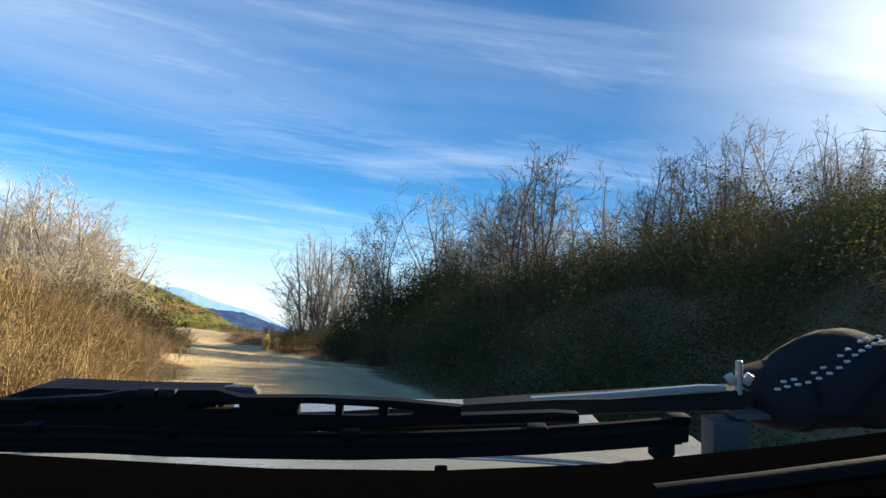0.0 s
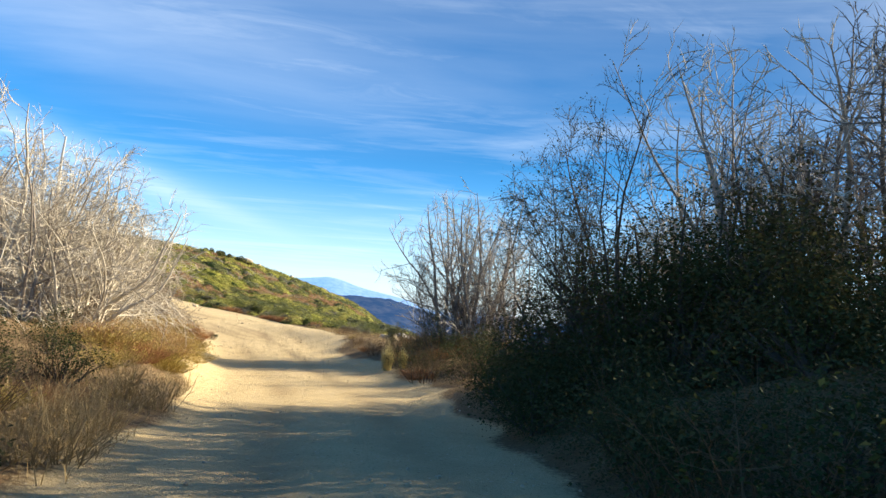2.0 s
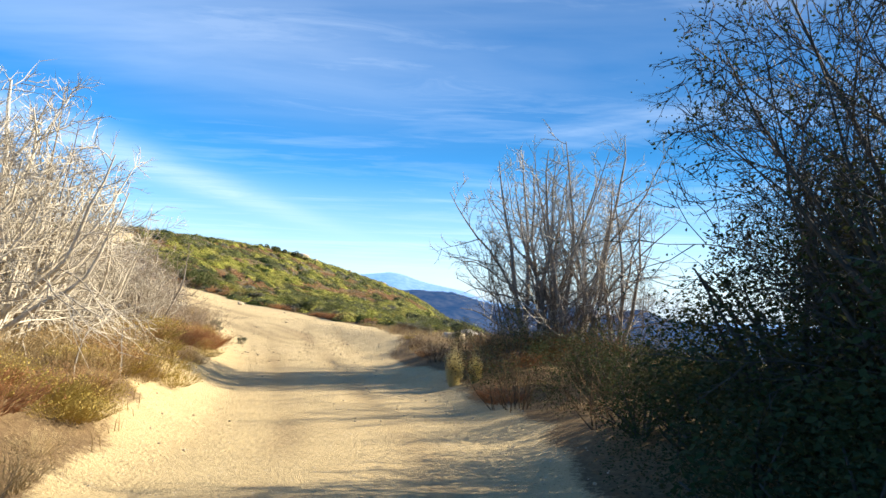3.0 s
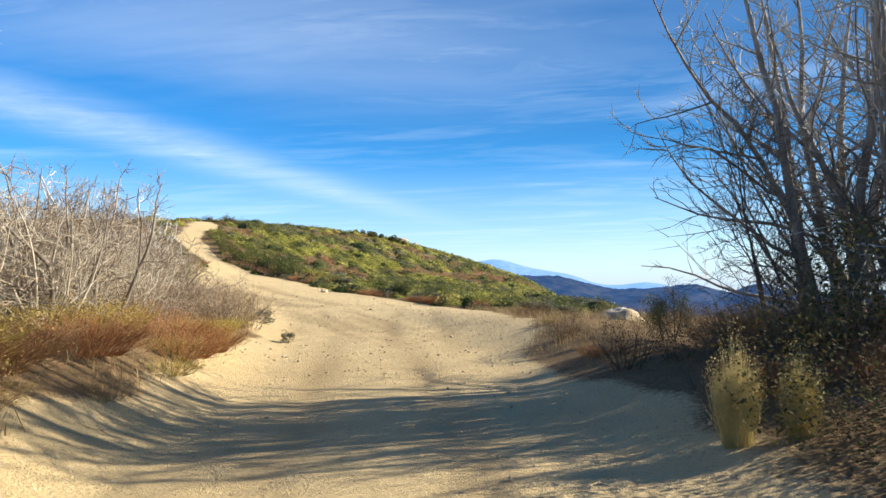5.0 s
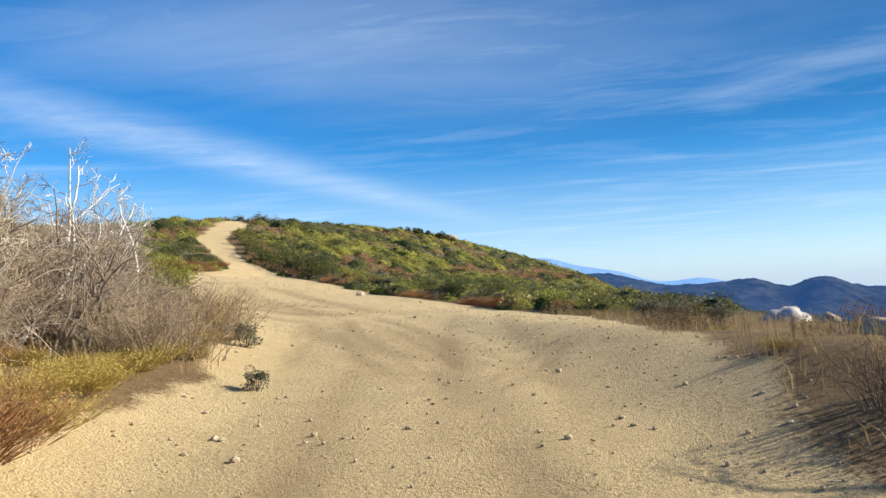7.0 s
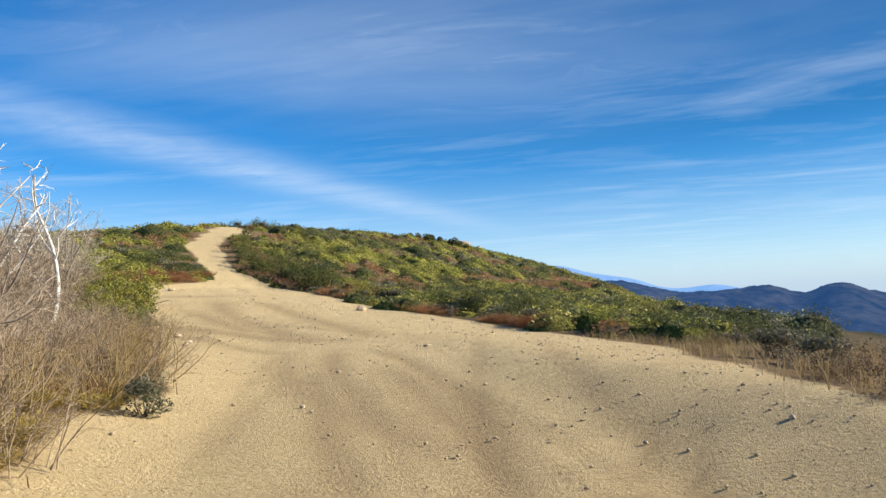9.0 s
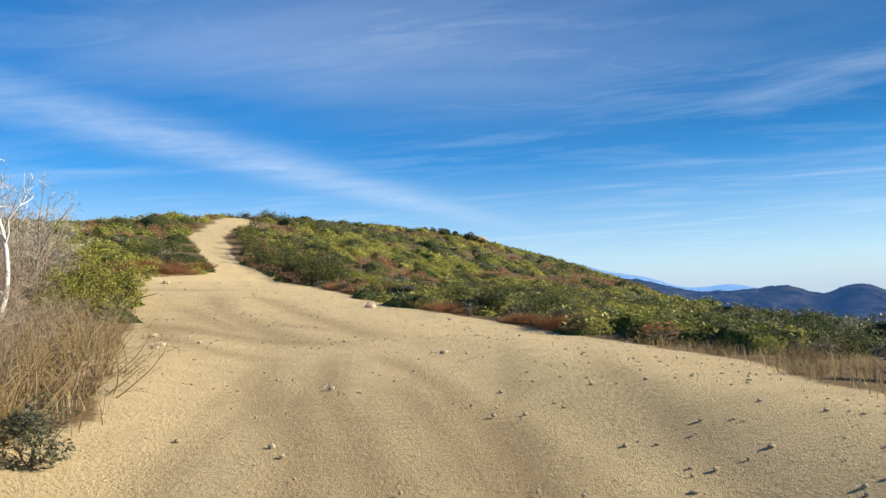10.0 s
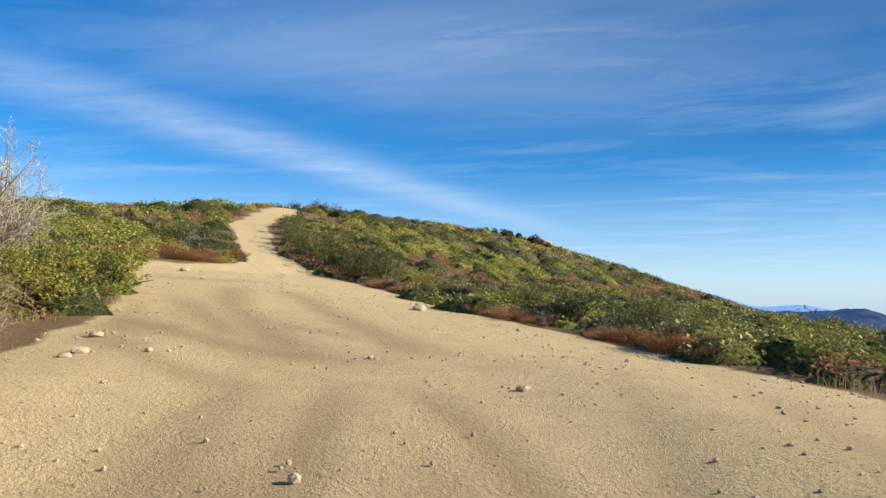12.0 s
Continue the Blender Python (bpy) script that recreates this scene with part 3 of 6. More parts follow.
def grow_tree(seed, high, stems, spread, limbs, twigs, sprays, droop=0.0, girth=0.055, twig_len=1.0, wander=0.09, tip=0.2, reach=1.0, twig_girth=1.0, crook=0.17, fork=1, low=0.22, towards=None):
    """Several stems from one root that fork into leaders, curved limbs on each, branchlets on the limbs, fine twigs on those.
    towards: the bearing to which the stems lean. Returns trunk, limb and twig shapes and the twigs' tips."""
    rng = np.random.default_rng(seed)
    trunks, limb, fine, tips = [], Shape(), Shape(), []
    size = high / 6
    for s in range(stems):
        trunk = Shape()
        trunks.append(trunk)
        a = 2 * np.pi * (s + rng.uniform(-0.35, 0.35)) / stems if towards is None else towards + rng.normal() * 0.55
        out = spread * rng.uniform(0.2, 1.0)
        h = high * rng.uniform(0.66, 1.0)
        base = np.array([np.cos(a), np.sin(a), 0]) * rng.uniform(0.05, 0.32) * min(1, stems / 4)
        stem = bough(rng, base - (0, 0, 0.25), (np.cos(a) * out, np.sin(a) * out, 1), h, 10, wander, 0.06)
        r = girth * rng.uniform(0.7, 1.25) * size
        girths = r * (tip + (1.2 - tip) * (1 - np.linspace(0, 1, len(stem))) ** 0.85)
        trunk.tube(stem, girths, 6)
        axes = [(stem, r, h, limbs, low)]
        for u in stratified(rng, 0.28, 0.66, fork):
            p, d = along(stem, u)
            ln = h * (1 - u) * rng.uniform(0.8, 1.08)
            leader = bough(rng, p, d + sideways(rng, d) * rng.uniform(0.35, 0.6), ln, 7, wander * 1.2, 0.07)
            r1 = r * (1.15 - u) * 0.72
            trunk.tube(leader, np.linspace(r1, r * tip * 0.8, len(leader)), 5)
            axes.append((leader, r1, ln * 1.25, max(3, int(limbs * 0.55)), 0.15))
        for line, ra, length, count, first in axes:
            for u in stratified(rng, first, 1.0, count):
                p, d = along(line, u)
                side = sideways(rng, d)
                ln = reach * length * (0.08 + 0.36 * (1 - u)) * rng.uniform(0.65, 1.25)
                br = bough(rng, p, d * (0.5 + 0.5 * u) + side * 1.1 + (0, 0, -droop * 0.5), ln, 6, crook, 0.045 - droop * 0.3)
                rb = ra * (0.14 + 0.34 * (1 - u))
                limb.tube(br, np.linspace(rb, rb * 0.22, len(br)), 4)
                for k, v in enumerate(stratified(rng, 0.15, 1.0, twigs)):
                    q, e = along(br, v)
                    sd = sideways(rng, e)
                    tl = twig_len * (0.16 + ln * (0.16 + 0.30 * (1 - v))) * rng.uniform(0.65, 1.3)
                    tw = bough(rng, q, e * 0.85 + sd * rng.uniform(0.55, 0.95), tl, 3, 0.2, 0.06 - droop * 0.15)
                    rt = 0.0062 * twig_girth * size
                    fine.tube(tw, rt * np.array([1.0, 0.8, 0.6, 0.25]), 3)
                    for x in stratified(rng, 0.2, 1.0, sprays):
                        w, g = along(tw, x)
                        end = w + unit(g + sideways(rng, g) * 0.75) * tl * rng.uniform(0.25, 0.55)
                        fine.spike(w, end, 0.0042 * twig_girth * size)
                        tips.append(end)
    return trunks, limb, fine, np.array(tips)


def crown_points(rng, rx, rz, n, lumps=9, lift=0.0):
    """Points near the skin of a lumpy, open crown that stands on the ground."""
    c = rng.normal(size=(lumps, 3))
    c /= np.linalg.norm(c, axis=1)[:, None]
    c = c * rng.uniform(0.25, 0.62 + 0.012 * (lumps - 9), (lumps, 1)) * (rx, rx, rz) + (0, 0, rz * 0.72 + lift)
    r = rng.uniform(0.32, 0.55, lumps) * (9 / lumps) ** 0.42
    k = rng.integers(0, lumps, n)
    v = rng.normal(size=(n, 3))
    v /= np.linalg.norm(v, axis=1)[:, None]
    p = c[k] + v * (r[k] * rng.uniform(0.55, 1.05, n) ** 0.6)[:, None] * (rx, rx, rz)
    p[:, 2] = np.where(p[:, 2] < 0.06, np.abs(p[:, 2]) * 0.6 + 0.05, p[:, 2])
    return p


def leafy_shrub(seed, rx, rz, n, leaf, long=1.7, stems=11, sprig=1):
    """sprig: how many leaves sit together at each twig's end."""
    rng = np.random.default_rng(seed)
    pts = np.repeat(crown_points(rng, rx, rz, n // sprig, 26), sprig, 0)
    n = len(pts)
    if sprig > 1:
        pts = pts + rng.normal(size=(n, 3)) * 0.042
    foliage, wood = Shape(), Shape()
    foliage.leaves(pts, leaf, rng, 0.8, long)
    for _ in range(stems):
        goal = pts[rng.integers(0, n)]
        way = goal - (0, 0, -0.1)
        wood.tube(bough(rng, rng.normal(size=3) * (0.1, 0.1, 0) - (0, 0, 0.12), way, np.linalg.norm(way) * 0.95, 5, 0.13, 0.02), np.linspace(0.03, 0.007, 6) * rz, 4)
    return foliage, wood


def wiry_shrub(seed, rx, rz, stems, forks, sprays, thick=0.009):
    """A leafless thicket: many thin stems that arch outwards and fork."""
    rng = np.random.default_rng(seed)
    wood, fine = Shape(), Shape()
    for _ in range(stems):
        a, o = rng.uniform(0, 2 * np.pi), rng.uniform(0.1, 1.0)
        ln = rz * rng.uniform(0.7, 1.25)
        st = bough(rng, np.array([np.cos(a), np.sin(a), 0]) * rng.uniform(0, 0.45) * rx - (0, 0, 0.1), (np.cos(a) * o * rx / rz, np.sin(a) * o * rx / rz, 1), ln, 5, 0.16, 0.0)
        wood.tube(st, np.linspace(thick * 1.8, thick * 0.5, 6), 3)
        for _ in range(forks):
            p, d = along(st, rng.uniform(0.2, 1.0))
            tw = bough(rng, p, d + rng.normal(size=3) * 0.6, ln * rng.uniform(0.2, 0.45), 3, 0.25, 0.0)
            fine.spike(tw[0], tw[1] + (tw[1] - tw[0]) * 0.5, thick * 0.65)
            fine.spike(tw[1], tw[3], thick * 0.5)
            for _ in range(sprays):
                q, e = along(tw, rng.uniform(0.2, 1.0))
                fine.spike(q, q + unit(e + rng.normal(size=3) * 0.7) * ln * rng.uniform(0.06, 0.18), thick * 0.36)
    return wood, fine


def plume_shrub(seed, rx, rz, stems, head, leaf_share=0.35):
    """Low brush of fine upright stems that carry dried flower heads."""
    rng = np.random.default_rng(seed)
    stalk, heads = Shape(), Shape()
    tops = []
    for _ in range(stems):
        a, o = rng.uniform(0, 2 * np.pi), np.sqrt(rng.uniform(0, 1))
        foot = np.array([np.cos(a) * o * rx * 0.55, np.sin(a) * o * rx * 0.55, -0.03])
        tip = foot + np.array([np.cos(a) * o * rx * 0.6, np.sin(a) * o * rx * 0.6, rz * rng.uniform(0.55, 1.1) * (1.1 - 0.45 * o)]) + rng.normal(size=3) * 0.05
        mid = (foot + tip) / 2 + rng.normal(size=3) * 0.04
        stalk.spike(foot, mid, 0.006)
        stalk.spike(mid - (tip - mid) * 0.05, tip, 0.0045)
        for _ in range(2):
            stalk.spike(mid, mid + (tip - mid) * 0.7 + rng.normal(size=3) * 0.1 * rz, 0.004)
        tops.append(tip + rng.normal(size=(3, 3)) * 0.025)
        if rng.uniform() < leaf_share:
            tops.append(mid + rng.normal(size=(2, 3)) * 0.05)
    heads.leaves(np.concatenate(tops), head, rng, 0.2, 1.2)
    return stalk, heads


def grass_blades(rng, xy, z, tall, wide, lean=0.5):
    """Blades for given feet: each a bent, tapering strip of one quad and a tip."""
    m = len(xy)
    a = rng.uniform(0, 2 * np.pi, m)
    h = tall * rng.uniform(0.45, 1.2, m)
    foot = np.column_stack([xy, z - 0.02])
    side = np.column_stack([np.cos(a), np.sin(a), np.zeros(m)]) * (wide * rng.uniform(0.6, 1.3, m))[:, None]
    b = a + np.pi / 2 + rng.normal(size=m) * 0.5
    fall = np.column_stack([np.cos(b), np.sin(b), np.zeros(m)]) * (h * lean * rng.uniform(0, 1, m))[:, None]
    mid = foot + fall * 0.35 + np.column_stack([np.zeros((m, 2)), h * 0.6])
    tip = foot + fall + np.column_stack([np.zeros((m, 2)), h * rng.uniform(0.8, 1.0, m)])
    co = np.stack([foot - side, foot + side, mid + side * 0.7, mid - side * 0.7, tip + side * 0.1, tip - side * 0.1], 1).reshape(-1, 3)
    i = np.arange(m)[:, None] * 6
    return co, np.concatenate([i + [0, 1, 2, 3], i + [3, 2, 4, 5]])


def thing(name, parts, label, category, group=""):
    """A plant: an Empty at its root and one mesh a part, built away from any place."""
    root = tagged(new(name), label, category, group)
    for pname, me, plabel in parts:
        ob = tagged(new(pname, me), plabel, kind="" if pname == "trunk" else "stuff")
        ob.parent = root
    return root


def set_at(root, x, y, scale=1.0, turn=0.0, lean=0.0, sink=0.0, tall=1.0):
    root.matrix_basis = Matrix.LocRotScale((x, y, float(ground_z(x, y)) - sink), Euler((0, lean, turn)), (scale, scale, scale * tall))
    return root


def plant_copy(proto, x, y, scale=1.0, turn=0.0, lean=0.0, tall=1.0, label="", group=""):
    ob = copy_thing(proto, Matrix())
    set_at(ob, x, y, scale, turn, lean, 0.0, tall)
    return tagged(ob, label, "", group)


rng = np.random.default_rng(11)


def first_or_copy(store, key, make):
    """Each kind is built once; later ones are copies."""
    if key not in store:
        store[key] = make()
        return store[key], True
    return store[key], False


KINDS = {}


def plant(key, x, y, scale=1.0, turn=None, lean=0.0, tall=1.0, label="", group=""):
    turn = rng.uniform(0, 6.28) if turn is None else radians(turn)
    proto, fresh = first_or_copy(KINDS, key, MAKERS[key])
    if fresh:
        return tagged(set_at(proto, x, y, scale, turn, lean, 0.0, tall), label, "", group)
    return plant_copy(proto, x, y, scale, turn, lean, tall, label, group)


def bare_oak(seed, bark=None, twig=None, **kw):
    def make():
        trunks, limb, fine, tips = grow_tree(seed, **kw)
        return thing("bare_tree", [*[("trunk", t.mesh("trunk", bark or BARK, True), "") for t in trunks], ("branchwork", limb.mesh("branchwork", bark or BARK, True), ""), ("twig_mass", fine.mesh("twig_mass", twig or TWIG), "fine dry grey-brown twigs")], "leafless grey oak with many slender upright stems", "tree")

    return make


def snag(seed, **kw):
    def make():
        trunks, limb, fine, tips = grow_tree(seed, **kw)
        return thing("dead_tree", [*[("trunk", t.mesh("trunk", SNAG, True), "bleached white trunk") for t in trunks], ("branchwork", limb.mesh("branchwork", SNAG, True), ""), ("twig_mass", fine.mesh("twig_mass", SNAG), "")], "dead bleached white tree with broken bare limbs", "dead tree")

    return make


def live_oak(seed, per_tip=3, leaf=0.075, mat=None, **kw):
    def make():
        r = np.random.default_rng(seed)
        trunks, limb, fine, tips = grow_tree(seed, **kw)
        keep = tips[r.uniform(size=len(tips)) < 0.5]
        foliage = Shape()
        foliage.leaves(np.repeat(keep, per_tip, 0) + r.normal(size=(len(keep) * per_tip, 3)) * 0.09, leaf, r, 0.2, 1.5)
        return thing("scrub_oak", [*[("trunk", t.mesh("trunk", DARK_TWIG, True), "") for t in trunks], ("branchwork", limb.mesh("branchwork", DARK_TWIG, True), ""), ("twig_mass", fine.mesh("twig_mass", DARK_TWIG), ""), ("foliage", foliage.mesh("foliage", mat or DARK_LEAF), "small sparse dark green leaves")], "scrub oak with thin open dark green foliage", "tree")

    return make


def leafy(name, seed, mat, label, category, **kw):
    def make():
        foliage, wood = leafy_shrub(seed, **kw)
        return thing(name, [("foliage", foliage.mesh("foliage", mat), ""), ("stemwork", wood.mesh("stemwork", DARK_TWIG, True), "dark crooked stems")], label, category)

    return make


def wiry(name, seed, mat, label, **kw):
    def make():
        wood, fine = wiry_shrub(seed, **kw)
        mats = mat if isinstance(mat, tuple) else (mat, mat)
        return thing(name, [("stemwork", wood.mesh("stemwork", mats[0], True), ""), ("twig_mass", fine.mesh("twig_mass", mats[1]), "")], label, "shrub")

    return make


def plume(name, seed, mat, label, stem_mat=None, **kw):
    def make():
        stalk, heads = plume_shrub(seed, **kw)
        return thing(name, [("stemwork", stalk.mesh("stemwork", stem_mat or BROWN), ""), ("bloom", heads.mesh("bloom", mat), "")], label, "shrub")

    return make


OAK = dict(high=6.3, stems=6, spread=0.5, limbs=11, twigs=5, sprays=3, wander=0.085, girth=0.058, twig_girth=1.5, tip=0.14, crook=0.15, reach=1.3)
MAKERS = {
    "oak_a": bare_oak(1, **OAK),
    "oak_b": bare_oak(2, **{**OAK, "stems": 6, "spread": 0.55, "limbs": 13}),
    "oak_c": bare_oak(3, **{**OAK, "stems": 8, "spread": 0.36, "limbs": 10}),
    "oak_dark": bare_oak(4, BARK_SHADED, BARK_SHADED, **{**OAK, "stems": 7, "spread": 0.5, "limbs": 12, "sprays": 5}),
    "oak_low": bare_oak(5, TWIG, TWIG, high=4.2, stems=8, spread=0.85, limbs=8, twigs=6, sprays=3, girth=0.06, twig_girth=1.75, droop=0.22, twig_len=1.25, wander=0.13, reach=1.35, low=0.08, tip=0.15),
    "oak_clump": bare_oak(31, BARK, TWIG, **{**OAK, "high": 7.2, "stems": 5, "spread": 0.5, "limbs": 11, "twigs": 5, "sprays": 3, "reach": 1.25, "low": 0.12, "girth": 0.066}),
    "oak_small": bare_oak(32, BARK, TAN_TWIG, high=3.3, stems=6, spread=0.62, limbs=9, twigs=7, sprays=4, wander=0.18, girth=0.05, twig_len=1.15, reach=1.1, twig_girth=1.8, crook=0.28, low=0.1, tip=0.18),
    "oak_gnarled": bare_oak(42, BARK, TAN_TWIG, high=3.5, stems=6, spread=0.62, limbs=9, twigs=6, sprays=3, wander=0.2, girth=0.07, twig_len=1.1, reach=1.0, twig_girth=1.8, crook=0.32, low=0.1, droop=0.12, tip=0.2),
    "oak_spread": bare_oak(37, BARK_SHADED, BARK_SHADED, high=6.0, stems=7, spread=0.95, limbs=10, twigs=8, sprays=5, girth=0.028, wander=0.1, reach=1.4, twig_len=0.9, twig_girth=1.25, crook=0.15, droop=0.06, low=0.1, tip=0.15),
    "oak_lean": bare_oak(43, BARK_SHADED, BARK_SHADED, high=4.8, stems=2, spread=0.62, limbs=13, twigs=7, sprays=4, girth=0.03, wander=0.05, reach=1.25, twig_len=0.8, twig_girth=1.25, crook=0.14, low=0.12, tip=0.15, towards=math.pi),
    "snag_c": snag(33, high=5.0, stems=1, spread=0.3, limbs=7, twigs=2, sprays=2, girth=0.075, wander=0.2, tip=0.22, reach=1.2, twig_girth=2.6, crook=0.34),
    "snag_d": snag(34, high=5.0, stems=3, spread=0.55, limbs=5, twigs=2, sprays=2, girth=0.06, wander=0.2, tip=0.22, reach=1.1, twig_girth=2.6, crook=0.34),
    "snag_e": snag(38, high=5.6, stems=3, spread=0.3, limbs=8, twigs=4, sprays=3, girth=0.045, wander=0.12, tip=0.24, reach=1.1, twig_girth=1.9),
    "snag_a": snag(6, high=6.5, stems=2, spread=0.3, limbs=8, twigs=3, sprays=2, girth=0.085, wander=0.14, tip=0.3),
    "oak_live": live_oak(8, per_tip=2, leaf=0.028, high=6.6, stems=7, spread=0.9, limbs=12, twigs=7, sprays=4, girth=0.03, wander=0.1, reach=1.25, tip=0.12, towards=math.pi),
    "oak_live_small": live_oak(9, per_tip=9, leaf=0.035, mat=CREST_LEAF, high=2.6, stems=5, spread=0.5, limbs=9, twigs=6, sprays=3),
    "manzanita": leafy("manzanita_shrub", 20, MANZANITA, "dense green manzanita bush with small upright leaves", "shrub", rx=1.5, rz=1.35, n=4400, leaf=0.05, sprig=11),
    "manzanita_b": leafy("manzanita_shrub", 21, MANZANITA, "rounded yellow-green manzanita bush beside the sand", "shrub", rx=1.3, rz=1.0, n=3800, leaf=0.047, sprig=11),
    "manzanita_deep": leafy("manzanita_shrub", 41, DEEP_LEAF, "large deep green manzanita bush", "shrub", rx=1.5, rz=1.2, n=3600, leaf=0.05, sprig=11),
    "sage": leafy("sage_bush", 22, SAGE, "grey-green sage bush on dry ground", "shrub", rx=1.0, rz=0.8, n=1700, leaf=0.055, long=2.2),
    "dark_bush": leafy("dark_bush", 23, DARK_LEAF, "leafy brush, deep shade put into its dark green", "shrub", rx=1.4, rz=1.3, n=2000, leaf=0.041),
    "dark_bush_tall": leafy("dark_bush", 44, DARK_LEAF, "tall leafy bush, deep shade put into its dark leaves", "shrub", rx=1.7, rz=1.9, n=6000, leaf=0.034, stems=18),
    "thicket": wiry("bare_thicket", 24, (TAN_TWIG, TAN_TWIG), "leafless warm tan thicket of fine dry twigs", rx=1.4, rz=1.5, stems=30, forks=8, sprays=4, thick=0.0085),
    # shaded counterpart of the tan thickets: shade is put into its brown
    "thicket_dark": wiry("bare_thicket", 25, BROWN, "leafless thicket, its shade put into dark brown stems", rx=1.4, rz=1.4, stems=26, forks=6, sprays=2),
    "brush_tan": wiry("dry_brush", 26, STRAW, "tangle of dry tan brush by the road", rx=1.3, rz=1.2, stems=32, forks=6, sprays=3, thick=0.009),
    "brush_brown": wiry("dry_brush", 36, (BARK_SHADED, BROWN_TWIG), "tangle of dry brown brush beside the bend", rx=1.3, rz=1.2, stems=30, forks=6, sprays=3, thick=0.0075),
    "buckwheat": plume("buckwheat_shrub", 27, RUST, "low buckwheat shrub with rust-red dried flower heads", stem_mat=RUST, rx=0.9, rz=0.62, stems=300, head=0.02),
    "yellow_brush": plume("rabbitbrush", 28, PALE_YELLOW, "pale yellow dried rabbitbrush", PALE_YELLOW, rx=0.42, rz=1.0, stems=360, head=0.017),
    "bronze_bush": plume("dry_weed_shrub", 39, STRAW, "golden-brown dried bush under bare oaks", stem_mat=RUST, rx=1.0, rz=1.0, stems=260, head=0.026),
    "yellow_weed": plume("dry_weed_shrub", 35, YELLOW, "low yellow-tan weed tuft at the sand's edge", stem_mat=YELLOW, rx=1.0, rz=0.6, stems=240, head=0.03),
    "deerweed": plume("dry_weed_shrub", 29, STRAW, "dry tan weed shrub of fine upright stems", stem_mat=STRAW, rx=0.9, rz=0.8, stems=135, head=0.028),
}


# ---- trees of the eastern bank ----
# the oak at (0.4, 35.5) is added out of sight to shade the road
for key, x, y, s in (
    ("oak_a", 1.2, 22.6, 1.08), ("oak_dark", 2.6, 23.6, 1.12), ("oak_b", 4.6, 22.4, 1.1), ("oak_c", 6.0, 25.0, 1.15),
    ("oak_a", 3.2, 27.0, 1.2), ("oak_c", 8.2, 22.8, 1.1), ("oak_b", 10.3, 20.6, 1.0), ("oak_a", 11.9, 18.8, 1.0), ("oak_c", 9.2, 18.2, 0.85), ("oak_c", 0.6, 26.6, 1.1), ("oak_dark", -0.6, 28.4, 0.7),
    ("oak_dark", 3.4, 19.4, 0.95), ("oak_c", 6.6, 20.0, 0.9), ("oak_b", 0.4, 35.5, 1.05), ("oak_dark", 8.2, 15.2, 0.55), ("oak_c", 9.6, 12.4, 0.42), ("oak_dark", 10.2, 9.2, 0.38), ("oak_dark", 7.2, 17.6, 0.72), ("oak_b", 11.6, 15.0, 0.5), 
):  # fmt: skip
    plant(key, x, y, s * 1.07, label="leafless oak with many slender stems on the shaded bank", group="bare oaks on the bank")
plant("oak_live", -1.2, 22.4, 0.92, 10, label="scrub oak with sparse dark leaves leaning over the road")
plant("oak_live", 1.6, 22.8, 0.86, -40, label="scrub oak with sparse dark leaves leaning over the road")
plant("oak_live", -1.6, 23.4, 0.66, -10, label="scrub oak with dark foliage among bare oaks")
for x, y, s, t in ((-8.2, 36.8, 0.95, 20), (-7.2, 36.6, 0.85, 150), (-7.6, 37.5, 0.98, 260), (-6.0, 36.9, 0.76, 80)):
    plant("oak_clump", x, y, s, t, tall=1.1, label="leafless grey oak clump on the sunlit roadside", group="bare oaks by the bend")
for x, y, s, t in ((-8.2, 36.9, 0.68, 70), (-6.9, 36.6, 0.64, 190), (-5.5, 36.9, 0.58, 300)):
    plant("oak_spread", x, y, s, t, label="wide-spreading dark bare oak beside the clump", group="bare oaks by the bend")
for x, y, s, t in ((-8.9, 36.4, 0.95, 25), (-8.3, 36.3, 1.05, -12), (-7.6, 36.2, 0.85, 50)):
    plant("oak_lean", x, y, s, t, label="thin dark oak leaning out from the clump", group="bare oaks by the bend")
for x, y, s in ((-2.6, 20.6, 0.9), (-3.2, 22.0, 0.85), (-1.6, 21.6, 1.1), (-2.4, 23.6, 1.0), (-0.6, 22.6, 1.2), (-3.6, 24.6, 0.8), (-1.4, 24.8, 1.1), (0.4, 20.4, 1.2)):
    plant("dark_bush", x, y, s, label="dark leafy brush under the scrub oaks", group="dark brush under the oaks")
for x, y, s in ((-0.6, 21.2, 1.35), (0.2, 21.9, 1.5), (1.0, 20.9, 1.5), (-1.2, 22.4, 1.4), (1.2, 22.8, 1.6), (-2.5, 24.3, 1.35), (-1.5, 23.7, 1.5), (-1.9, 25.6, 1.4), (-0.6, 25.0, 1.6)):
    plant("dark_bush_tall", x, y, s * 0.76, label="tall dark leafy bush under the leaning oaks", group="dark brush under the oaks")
for x, y, s in ((-8.9, 35.9, 1.0), (-8.0, 35.6, 1.15), (-7.1, 35.6, 1.15), (-6.2, 35.7, 1.0), (-9.5, 36.2, 0.8), (-7.6, 35.0, 0.9)):
    plant("bronze_bush", x, y, s, label="golden-brown dried bush under the bare oaks", group="dried bushes under the oaks")
plant("snag_e", -7.4, 37.4, 1.15, 300, label="dead forked stem among the bare oaks")
plant("oak_live_small", -10.66, 37.0, 0.4, label="small open green shrub above the brush")

